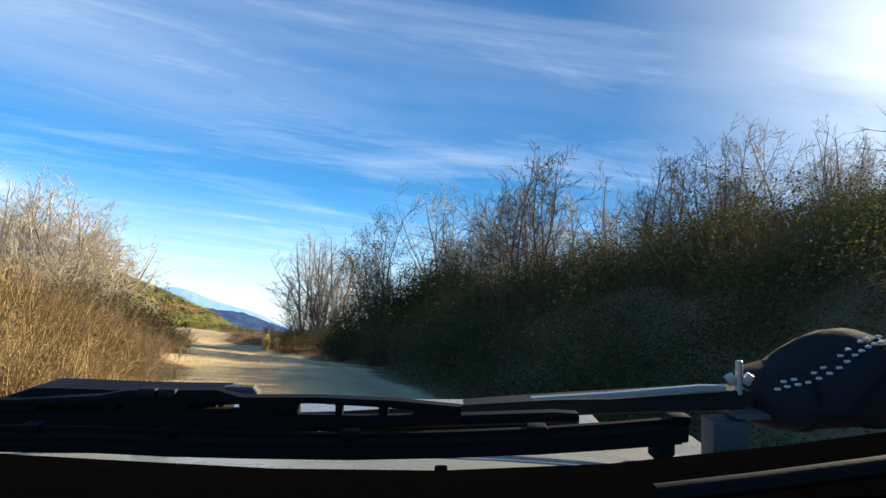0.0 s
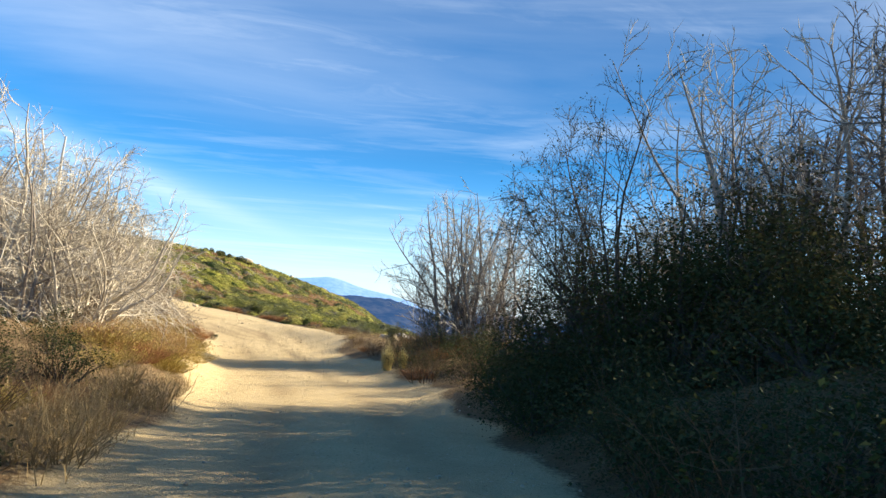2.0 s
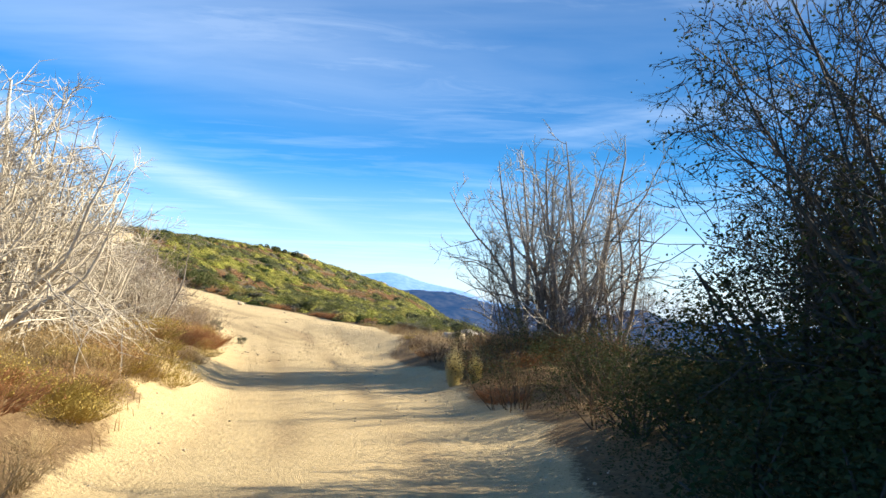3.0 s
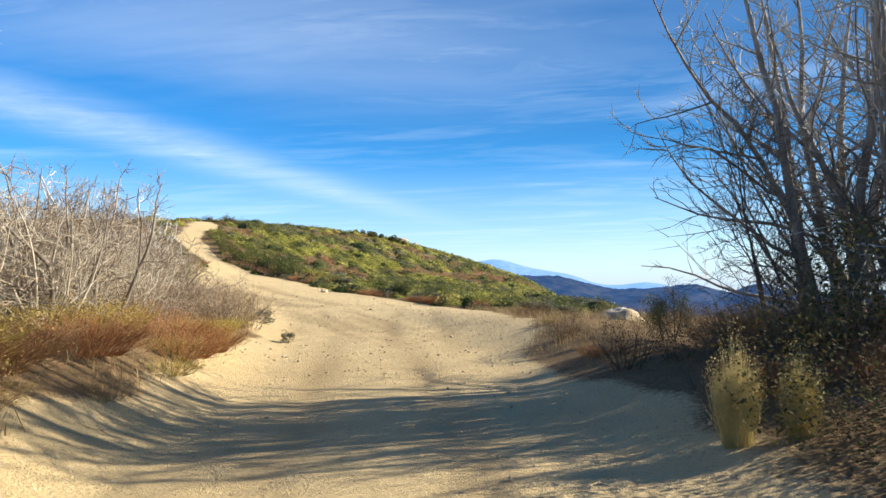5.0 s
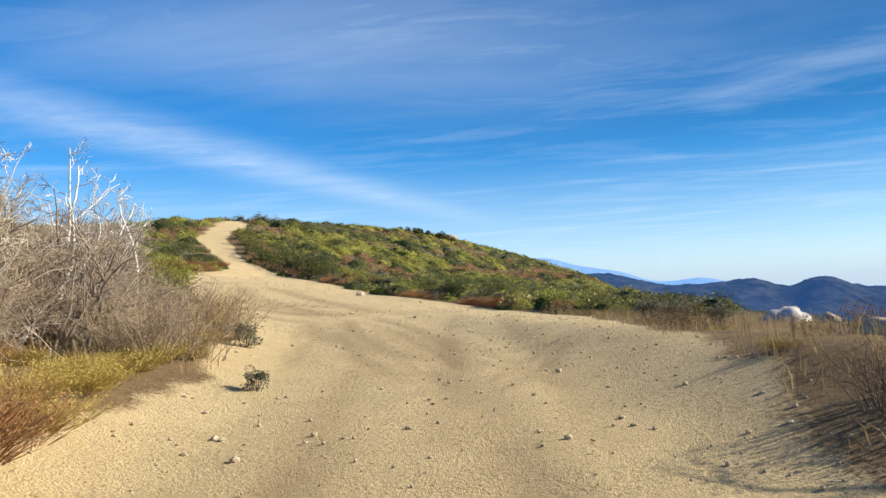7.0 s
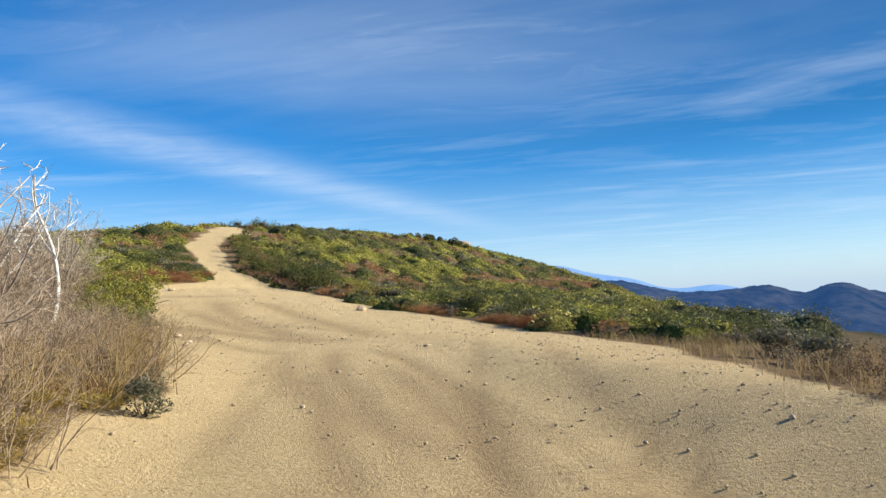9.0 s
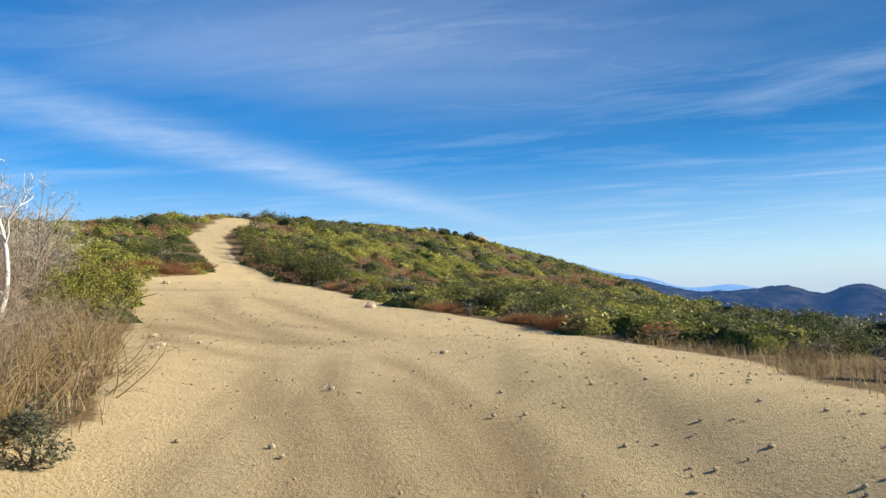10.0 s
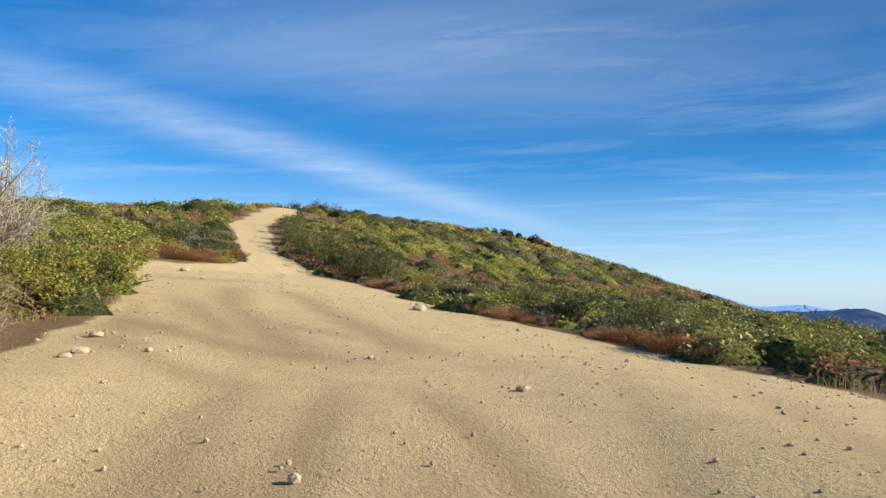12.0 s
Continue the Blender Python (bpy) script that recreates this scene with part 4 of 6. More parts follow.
# ---- trees west of the road ----
for key, x, y, s in (
    ("oak_a", -13.3, 21.8, 0.85), ("oak_low", -12.7, 22.9, 0.95), ("oak_low", -14.3, 24.6, 1.05), ("oak_low", -15.4, 26.9, 0.9), ("oak_b", -18.6, 26.2, 1.1),
    ("oak_c", -16.6, 22.6, 1.0), ("oak_a", -20.3, 22.4, 1.1), ("oak_low", -17.3, 29.2, 0.6), ("oak_b", -16.2, 17.2, 1.0), ("oak_c", -19.6, 18.6, 1.05), ("oak_low", -12.2, 18.4, 0.7),
    ("oak_low", -13.4, 23.4, 1.15), ("oak_low", -15.6, 24.2, 1.3), ("oak_low", -14.9, 22.0, 1.25), ("oak_low", -16.6, 27.6, 0.85), ("oak_c", -15.0, 25.6, 0.9), ("oak_low", -18.6, 30.4, 0.6),
):  # fmt: skip
    plant(key, x - 0.6, y, s * (0.98 if key == "oak_low" else 0.86), label="sunlit leafless oak with pale tangled twigs", group="bare oaks west of the road")
plant("snag_a", -19.2, 27.1, 1.15, 30, label="tall dead white tree among bare oaks")
for key, x, y, s, t, lean in (("snag_c", -32.6, 44.2, 0.95, 35, 0.3), ("snag_d", -31.5, 42.1, 1.12, 200, 0.0), ("snag_d", -37.5, 43.0, 1.6, 60, 0.0), ("snag_e", -29.5, 39.7, 0.88, 300, 0.0), ("snag_c", -28.6, 38.4, 0.75, 200, 0.2), ("snag_c", -25.5, 36.2, 0.95, 10, 0.0), ("snag_d", -24.4, 37.0, 0.82, 120, 0.0), ("snag_d", -23.0, 34.6, 0.7, 240, 0.0)):
    plant(key, x, y, s, t, lean, label="dead bleached white snag above the thicket", group="white snags")


def edge_west(y):
    return float(np.interp(y, LEFT_Y, LEFT_X))


def edge_east(y):
    return float(np.interp(y, RIGHT_Y, RIGHT_X))


# low growth right along both edges
for k in range(34):
    y = rng.uniform(1.5, 21)
    plant("brush_tan" if k % 3 else "deerweed", edge_west(y) - rng.uniform(0.1, 1.1), y, rng.uniform(0.28, 0.5), group="low brush at the road's edge")
for k in range(26):
    y = rng.uniform(6, 19)
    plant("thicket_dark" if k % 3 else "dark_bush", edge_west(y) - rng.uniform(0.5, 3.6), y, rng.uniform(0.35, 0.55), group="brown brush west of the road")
# small bare oaks and lower thicket west of the road
for k in range(64):
    y = rng.uniform(30.0, 40.0)
    off = rng.uniform(4.2, 11) if y > 34 else rng.uniform(3.2, 8)
    if y + 0.35 * off > 42.9 - 0.675 * (edge_west(y) - off + 30.9):
        continue
    plant(("oak_low", "oak_gnarled", "oak_gnarled", "oak_small")[k % 4], edge_west(y) - off, y + 0.35 * off, rng.uniform(0.7, 1.0) if k % 4 else rng.uniform(0.48, 0.6), group="small bare oaks west of the road")
for k in range(14):
    y = rng.uniform(33.0, 42.5)
    off = rng.uniform(2.0, 6.5)
    plant("thicket", edge_west(y) - off, y + 0.35 * off, rng.uniform(0.55, 0.85), group="thicket west of the road")
# first stretch's dry brush: tan in the sun, shade put into the brown
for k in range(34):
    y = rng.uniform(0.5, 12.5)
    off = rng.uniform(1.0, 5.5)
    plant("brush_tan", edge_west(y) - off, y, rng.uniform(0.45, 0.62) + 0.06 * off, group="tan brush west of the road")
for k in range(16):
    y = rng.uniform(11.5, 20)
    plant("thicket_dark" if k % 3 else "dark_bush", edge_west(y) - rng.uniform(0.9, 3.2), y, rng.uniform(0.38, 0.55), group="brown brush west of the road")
for k in range(12):
    y = rng.uniform(20, 30)
    plant("deerweed" if k % 4 else "buckwheat", edge_west(y) - rng.uniform(0.5, 2.6), y, rng.uniform(0.6, 0.9), group="low dry shrubs")
for x, y, s in ((-17.6, 33.0, 0.85), (-18.2, 33.9, 0.9), (-18.6, 33.6, 0.9), (-16.5, 30.6, 0.9), (-17.0, 31.0, 0.85)):
    plant("buckwheat", x, y, s, group="rust-red buckwheat")
for x, y, s in ((-18.9, 34.9, 0.55), (-19.5, 35.0, 0.6), (-20.8, 36.6, 0.5), (-17.7, 31.8, 0.5), (-18.6, 32.4, 0.55), (-20.0, 35.9, 0.5), (-21.9, 37.9, 0.5), (-22.8, 39.2, 0.5), (-21.2, 37.2, 0.45)):
    plant("yellow_weed", x, y, s, group="yellow weeds by the sand")
for x, y, s in ((-23.7, 41.2, 0.42), (-20.1, 38.3, 0.25)):
    plant("sage", x, y, s, label="small green tuft on the sand")
for k in range(34):
    y = rng.uniform(37.5, 46.5)
    plant(("thicket", "brush_tan", "brush_tan")[k % 3], edge_west(y) - rng.uniform(0.6, 4.2), y + 0.4, rng.uniform(0.5, 0.75), group="tan dry brush")
for k in range(24):
    y = rng.uniform(15, 33)
    plant(("yellow_weed", "deerweed", "yellow_weed")[k % 3], edge_west(y) - rng.uniform(-0.1, 1.6), y, rng.uniform(0.4, 0.65), group="yellow weeds by the sand")
for k in range(34):
    y = rng.uniform(33.5, 42.0)
    plant("yellow_weed" if k % 6 else "buckwheat", edge_west(y) - rng.uniform(0.3, 2.6), y, rng.uniform(0.25, 0.4) * (1.0 if k % 6 else 1.8), group="yellow weeds by the sand")
for k in range(10):
    y = rng.uniform(24, 34)
    plant("buckwheat" if k % 2 else "yellow_weed", edge_west(y) - rng.uniform(0.5, 2.8), y, rng.uniform(0.7, 1.0), group="rust-red buckwheat")
# large green bushes west of the sand
for k, (x, y, s) in enumerate(((-39.7, 50.9, 0.95), (-38.7, 49.9, 0.9), (-37.4, 48.6, 0.85), (-41.0, 51.6, 0.9), (-36.4, 48.3, 0.72), (-37.8, 48.6, 0.78), (-35.4, 46.9, 0.7), (-39.2, 50.0, 0.75), (-40.0, 48.2, 0.85), (-41.8, 50.4, 0.8), (-43.2, 51.6, 0.75))):
    plant("manzanita_deep" if k % 2 else "manzanita", x, y, s * 0.93, tall=0.9, label="large yellow-green manzanita beside the sand", group="green bushes west of the sand")

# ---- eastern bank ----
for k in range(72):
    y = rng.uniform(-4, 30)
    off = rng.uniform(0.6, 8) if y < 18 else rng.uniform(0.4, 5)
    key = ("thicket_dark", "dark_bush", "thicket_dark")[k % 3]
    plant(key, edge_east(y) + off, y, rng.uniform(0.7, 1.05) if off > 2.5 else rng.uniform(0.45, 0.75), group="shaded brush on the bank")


def before_boulders(x, y):
    """Where the ground before the two boulders lies open."""
    a = abs(x + 11.3 + 0.26 * (y - 37)) < 0.8 and 36.5 < y < 42.2
    b = abs(x + 14.0 + 0.13 * (y - 42)) < 1.0 and 42.5 < y < 51.0
    return a or b


for k in range(70):
    y = rng.uniform(29, 47)
    off = rng.uniform(0.3, 6.5)
    key = ("brush_brown", "thicket_dark", "brush_brown", "thicket_dark", "buckwheat")[k % 5] if y < 39 else ("yellow_weed", "brush_brown", "deerweed", "brush_brown")[k % 4]
    if abs(y + 0.3 * off - 31.2) < 1.6 and off < 1.8 or before_boulders(edge_east(y) + off, y + 0.3 * off):
        continue
    plant(key, edge_east(y) + off, y + 0.3 * off, rng.uniform(0.6, 1.0) * (1.0 if key == "buckwheat" else 0.66) * (0.78 if y < 36 else 0.55 if y < 39 else 0.42), group="dry brush by the bend")
plant("yellow_brush", -9.1, 31.8, 0.5, tall=2.0, label="pale yellow dried rabbitbrush at the road's edge")
plant("yellow_brush", -8.6, 31.9, 0.38, tall=2.0, label="smaller pale yellow rabbitbrush at the road's edge")
for k in range(16):
    y = rng.uniform(42, 54)
    x = edge_east(y) + rng.uniform(0.2, 3.2)
    if not before_boulders(x, y):
        plant("sage" if k % 3 else "deerweed", x, y, rng.uniform(0.3, 0.5), group="grey brush by the sand")


for k in range(20):
    y = rng.uniform(25, 34)
    off = rng.uniform(2.0, 9.0)
    plant("dark_bush" if k % 2 else "brush_brown", edge_east(y) + off, y, rng.uniform(0.6, 0.9), group="shaded brush on the bank")
for k in range(26):
    y = rng.uniform(-0.5, 6.5)
    plant("brush_tan", edge_west(y) - rng.uniform(0.6, 4.2), y, rng.uniform(0.5, 0.75), group="tan brush west of the road")
for x, y, s in ((-38.0, 47.0, 0.95), (-36.0, 45.0, 1.0), (-38.0, 46.0, 1.05), (-35.4, 45.6, 0.85), (-40.0, 47.4, 1.0), (-41.8, 48.8, 0.95), (-34.0, 44.2, 0.9), (-33.0, 43.4, 0.95)):
    plant("oak_small", x, y, s, group="small bare oaks west of the road")
for x, y, s in ((-39.6, 48.2, 0.66), (-38.0, 46.9, 0.7), (-36.4, 45.5, 0.72), (-34.2, 43.9, 0.6)):
    plant("oak_c", x, y, s, label="grey leafless oak among green bushes", group="small bare oaks west of the road")
for k in range(16):
    y = rng.uniform(17, 28)
    plant(("buckwheat", "yellow_weed", "deerweed")[k % 3], edge_west(y) - rng.uniform(0.2, 2.2), y, rng.uniform(0.5, 0.75), group="low brush at the road's edge")


# ---- stones ----
def stone_shape(seed, rough=0.28, detail=2):
    bm = bmesh.new()
    bmesh.ops.create_icosphere(bm, subdivisions=detail, radius=1.0)
    noise.seed_set(seed)
    for v in bm.verts:
        k = 1 + rough * noise.noise(v.co * 1.3 + Vector((seed * 3.1, 0, 0))) + rough * 0.4 * noise.noise(v.co * 3.4)
        v.co *= k
        v.co.z = max(v.co.z, -0.55)
        for ax in range(2):
            v.co[ax] = max(min(v.co[ax], 0.92), -0.92)
    return bm


def stone_mesh(name, seed, mat, detail=2, smooth=False):
    bm = stone_shape(seed, 0.32, detail)
    me = bpy.data.meshes.new(name)
    bm.to_mesh(me)
    bm.free()
    me.materials.append(mat)
    for p in me.polygons:
        p.use_smooth = smooth
    return me


def put_stone(name, me, x, y, sx, sy, sz, turn, label, category, group="", sink=0.0):
    ob = tagged(new(name, me), label, category, group)
    ob.matrix_basis = Matrix.LocRotScale((x, y, float(ground_z(x, y)) + sz * 0.4 - sink), Euler((0, 0, turn)), (sx, sy, sz))
    return ob


put_stone("boulder", stone_mesh("boulder", 4, TAN_ROCK, 4, True), -12.8, 42.3, 0.6, 0.5, 0.42, 0.4, "tan and grey granite boulder in dry brush", "boulder", sink=0.34)
put_stone("boulder", stone_mesh("boulder", 9, WHITE_ROCK, 4, True), -15.2, 51.0, 0.7, 0.55, 0.55, 1.2, "white granite boulder at the plateau's edge", "boulder", sink=0.4)
put_stone("boulder", stone_mesh("boulder", 12, TAN_ROCK, 4, True), -14.2, 50.4, 0.26, 0.26, 0.22, 2.2, "small tan boulder beside the white one", "boulder", sink=0.1)
STONES = [stone_mesh("stone", 30 + k, TAN_ROCK, 2) for k in range(5)]
for x, y, s in ((-36.1, 59.4, 0.24), (-36.9, 60.3, 0.16), (-32.2, 47.5, 0.11), (-30.3, 46.5, 0.12), (-30.0, 46.2, 0.08), (-25.55, 49.6, 0.09), (-45.3, 56.2, 0.2)):
    put_stone("stone", STONES[int(rng.integers(0, 5))], x, y, s * 1.2, s * 0.8, s * 0.5, rng.uniform(0, 6), "pale tan stone lying on the sand", "stone", "stones on the sand")
count = 0
while count < 38:
    x, y = rng.uniform(-46, -9), rng.uniform(28, 63)
    if inside_road(x, y) < 0.2:
        continue
    s = 0.022 + 0.045 * rng.uniform() ** 3
    put_stone("stone", STONES[int(rng.integers(0, 5))], x, y, s * rng.uniform(0.8, 1.4), s, s * rng.uniform(0.5, 0.8), rng.uniform(0, 6), "pale tan stone lying on the sand", "stone", "stones on the sand")
    count += 1


def join_copies(name, proto_co, proto_faces, x, y, z, scale, turn, mat, label, category, tint=None, flat=None):
    """One mesh of many small copies, for what nobody could count."""
    n, m = len(x), len(proto_co)
    c, s = np.cos(turn)[:, None], np.sin(turn)[:, None]
    px, py, pz = (proto_co[None, :, a] * scale[:, None] for a in range(3))
    if flat is not None:
        pz = pz * flat[:, None]
    co = np.stack([px * c - py * s + x[:, None], px * s + py * c + y[:, None], pz + z[:, None]], -1).reshape(-1, 3)
    faces = (proto_faces[None] + (np.arange(n) * m)[:, None, None]).reshape(-1, proto_faces.shape[1])
    return co, faces, None if tint is None else np.repeat(tint, m)


def stuff(name, pieces, mat, label, category):
    co, faces, tints, k = [], [], [], 0
    for c, f, t in pieces:
        co.append(c)
        faces.append(f + k)
        tints.append(t if t is not None else np.zeros(len(c)))
        k += len(c)
    me = mesh_from(name, np.concatenate(co), np.concatenate(faces), mat, False)
    attribute(me, "tint", np.concatenate(tints))
    return tagged(new(name, me), label, category, kind="stuff")


# pebbles and grit
def scatter(n, x0, x1, y0, y1, keep):
    x, y = rng.uniform(x0, x1, n * 6), rng.uniform(y0, y1, n * 6)
    ok = keep(x, y)
    return x[ok][:n], y[ok][:n]


bm = stone_shape(77, 0.3, 1)
peb_co = np.array([v.co[:] for v in bm.verts])
peb_f = np.array([[v.index for v in f.verts] for f in bm.faces])
bm.free()
x, y = scatter(2600, -48, 0, 5, 64, lambda a, b: (inside_road(a, b) > -0.6) & (value_noise(a * 0.4, b * 0.4, 61) > 0.55))
size = 0.006 + 0.02 * rng.uniform(size=len(x)) ** 2.5
x2, y2 = scatter(650, -46, -9, 34, 62, lambda a, b: (inside_road(a, b) > 0.1) & (value_noise(a * 0.7, b * 0.7, 66) > 0.72))
size2 = 0.014 + 0.035 * rng.uniform(size=len(x2)) ** 2.2
x3, y3 = scatter(1500, -52, -10, 33, 65, lambda a, b: (np.interp(b, RIGHT_Y, RIGHT_X) - a > 0.1) & (inside_road(a, b) > 0.05) & (np.interp(b, RIGHT_Y, RIGHT_X) - a < 1.0 + 6.5 * value_noise(a * 0.5, b * 0.5, 67)))
x2, y2 = np.concatenate([x2, x3]), np.concatenate([y2, y3])
size2 = np.concatenate([size2, 0.008 + 0.03 * rng.uniform(size=len(x3)) ** 4])
flat2 = rng.uniform(0.45, 0.9, len(x2))
gravel = [join_copies("pebbles", peb_co, peb_f, x, y, ground_z(x, y) + size * 0.25, size, rng.uniform(0, 6.28, len(x)), None, "", ""), join_copies("pebbles", peb_co, peb_f, x2, y2, ground_z(x2, y2) + size2 * 0.15, size2, rng.uniform(0, 6.28, len(x2)), None, "", "", None, flat2)]
stuff("pebbles", gravel, TAN_ROCK, "small pale stones scattered over the sandy road", "pebbles")

# dry grass along the verges
x, y = scatter(18000, -40, 6, 3, 56, lambda a, b: (inside_road(a, b) < 0.15) & (inside_road(a, b) > -4.5) & (value_noise(a * 0.8, b * 0.8, 62) > 0.52) & (a < np.interp(b, ROAD_Y, ROAD_X)))
co, f = grass_blades(rng, np.column_stack([x, y]), ground_z(x, y), 0.16 + 0.24 * value_noise(x * 0.6, y * 0.6, 64), 0.006, 0.9)
pieces = [(co, f, np.repeat(rng.uniform(size=len(x)), 6))]
x, y = scatter(5000, -30, 8, 37, 58, lambda a, b: (inside_road(a, b) < 0.1) & (inside_road(a, b) > -5) & (value_noise(a * 0.5, b * 0.5, 63) > 0.4) & (a > np.interp(b, ROAD_Y, ROAD_X)))
co, f = grass_blades(rng, np.column_stack([x, y]), ground_z(x, y), 0.14 + 0.26 * value_noise(x * 0.6, y * 0.6, 64), 0.006, 0.9)
pieces.append((co, f, np.repeat(rng.uniform(size=len(x)), 6)))
stuff("dry_grass", pieces, STRAW, "dry straw-coloured grass along the road's verges", "grass")


# ---- brush on the hill ----
def bush_proto(seed, n, leaf, rx=1.0, rz=0.75):
    s = Shape()
    r = np.random.default_rng(seed)
    s.leaves(crown_points(r, rx, rz, n, 8), leaf, r, 0.9, 1.5)
    return np.concatenate(s.co), np.concatenate(s.quads)


def hill_brush(x, y, near_n, far_n, near_leaf, far_leaf, size, seed, rz=0.75):
    d = np.hypot(x + 21, y - 43)
    out = []
    for k in range(8):
        lot = np.arange(len(x)) % 4 == k % 4
        lot &= (d < 52) if k < 4 else (d >= 52)
        if not lot.any():
            continue
        pc, pf = bush_proto(seed + k, near_n if k < 4 else far_n, near_leaf if k < 4 else far_leaf, rz=rz)
        a, b = x[lot], y[lot]
        out.append(join_copies("", pc, pf, a, b, ground_z(a, b) - 0.05, size[lot], rng.uniform(0, 6.28, len(a)), None, "", "", rng.uniform(size=len(a)), rng.uniform(0.75, 1.2, len(a))))
    return out


def on_hill(a, b):
    return (inside_road(a, b) < -0.9) & (b > 47) & ((a < np.interp(b, LEFT_Y, LEFT_X)) | (b > 55)) & (a < -15.5 - 0.30 * (b - 58))


def patches(a, b, s):
    return value_noise(a * 0.11, b * 0.11, s) * 0.6 + value_noise(a * 0.3, b * 0.3, s + 1) * 0.4


def brush_carpet():
    """Bushes that close into a cover over the hill: rounded tops pressed together, leaves over them; each bush has one of three kinds."""
    step = 0.38
    gx, gy = np.meshgrid(np.arange(-112, -17, step), np.arange(46, 160, step))
    top, kind, tint = np.zeros(gx.shape), np.zeros(gx.shape, int), np.zeros(gx.shape)
    bx, by = scatter(8600, -112, -18, 46.5, 158, lambda a, b: on_hill(a, b) & (inside_road(a, b) < -0.8))
    near = inside_road(bx, by)
    tone = patches(bx, by, 70) + rng.normal(size=len(bx)) * 0.10
    k = np.where(tone > 0.45, 0, np.where(rng.uniform(size=len(bx)) < 0.5, 1, 3))
    k = np.where((k == 0) & (rng.uniform(size=len(bx)) < 0.16), 3, k)
    rust = ((near > -2.8) & (rng.uniform(size=len(bx)) < 0.6)) | (patches(bx, by, 75) + rng.normal(size=len(bx)) * 0.07 > 0.65)
    k = np.where(rust, 2, k)
    lo, hi = np.array([0.42, 0.32, 0.3, 0.45])[k], np.array([0.95, 0.75, 0.6, 1.0])[k]
    r = rng.uniform(lo, hi)
    r = np.minimum(r, np.maximum(-near - 0.3, 0.4))
    h = r * rng.uniform(0.5, 0.85, len(bx))
    own = rng.uniform(size=len(bx))
    leaves = [Shape() for _ in CANOPY]
    leaf_tint = [[] for _ in CANOPY]
    for x, y, rad, tall, kk, tt in zip(bx, by, r, h, k, own):
        i0, i1 = int((y - rad - 46) / step), int((y + rad - 46) / step) + 2
        j0, j1 = int((x - rad + 112) / step), int((x + rad + 112) / step) + 2
        i0, j0 = max(i0, 0), max(j0, 0)
        d = np.hypot(gx[i0:i1, j0:j1] - x, gy[i0:i1, j0:j1] - y) / rad
        cap = tall * np.sqrt(np.clip(1 - d * d, 0, None))
        win = cap > top[i0:i1, j0:j1]
        top[i0:i1, j0:j1] = np.where(win, cap, top[i0:i1, j0:j1])
        kind[i0:i1, j0:j1] = np.where(win, kk, kind[i0:i1, j0:j1])
        tint[i0:i1, j0:j1] = np.where(win, tt, tint[i0:i1, j0:j1])
        far = np.hypot(x + 21, y - 43) > 52
        n = int((70 if far else 190) * min(rad, 1.3) ** 1.5)
        v = rng.normal(size=(n, 3))
        v /= np.linalg.norm(v, axis=1)[:, None]
        v[:, 2] = np.abs(v[:, 2])
        p = v * (rad, rad, tall) * rng.uniform(0.92, 1.05, (n, 1)) + (x, y, 0)
        p[:, 2] += ground_z(p[:, 0], p[:, 1]) + 0.03
        leaves[kk].leaves(p, (0.115 if far else 0.077) * (1.0 if kk == 0 else 0.9), rng, 0.7, 1.4)
        leaf_tint[kk].append(np.full(4 * n, tt))
    z = ground_z(gx, gy) - 0.12 + top * (0.9 + 0.45 * fbm(gx * 1.3, gy * 1.3, 3, 90)) + np.where(top > 0, 0.05, 0)
    co = np.stack([gx, gy, z], -1).reshape(-1, 3)
    ny, nx = gx.shape
    i = np.arange(nx * ny).reshape(ny, nx)
    quads = np.stack([i[:-1, :-1], i[:-1, 1:], i[1:, 1:], i[1:, :-1]], -1).reshape(-1, 4)
    high = top.ravel()[quads].max(1) > 0.02
    which = kind.ravel()[quads[:, 0]]
    for kk, name, mat, label in ((0, "manzanita_brush", MANZANITA, "dense yellow-green manzanita covering the hillside"), (1, "sage_brush", SAGE, "grey-green sage scrub between the greener bushes"), (2, "rust_brush", RUST, "low rust-brown dried buckwheat along the hill's foot"), (3, "scrub_oak_brush", DEEP_LEAF, "dark green scrub oak between the yellow-green bushes")):
        used, back = np.unique(quads[high & (which == kk)], return_inverse=True)
        c, f = co[used], back.reshape(-1, 4)
        lc, lf = np.concatenate(leaves[kk].co), np.concatenate(leaves[kk].quads)
        ob = stuff(name, [(c, f, tint.ravel()[used]), (lc, lf, np.concatenate(leaf_tint[kk]))], mat, label, "shrubs")
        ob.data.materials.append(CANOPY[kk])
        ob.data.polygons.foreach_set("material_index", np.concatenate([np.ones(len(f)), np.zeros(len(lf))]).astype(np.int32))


brush_carpet()
x, y = scatter(140, -76, -52, 98, 130, lambda a, b: np.hypot((a + 64) / 5, (b - 105) / 4) < 1)
stuff("crest_brush", hill_brush(x[:12], y[:12], 400, 300, 0.15, 0.24, rng.uniform(0.6, 0.85, 12), 260, 0.9), CREST_LEAF, "dark scrub oak thicket on the hill's crest", "shrubs")
# close undergrowth that covers the eastern bank, the bank's shade in its leaf colour
def under(n, y0, y1, o0, o1):
    b = rng.uniform(y0, y1, n)
    return np.interp(b, RIGHT_Y, RIGHT_X) + o0 + (o1 - o0) * rng.uniform(0, 1, n) ** 1.3, b


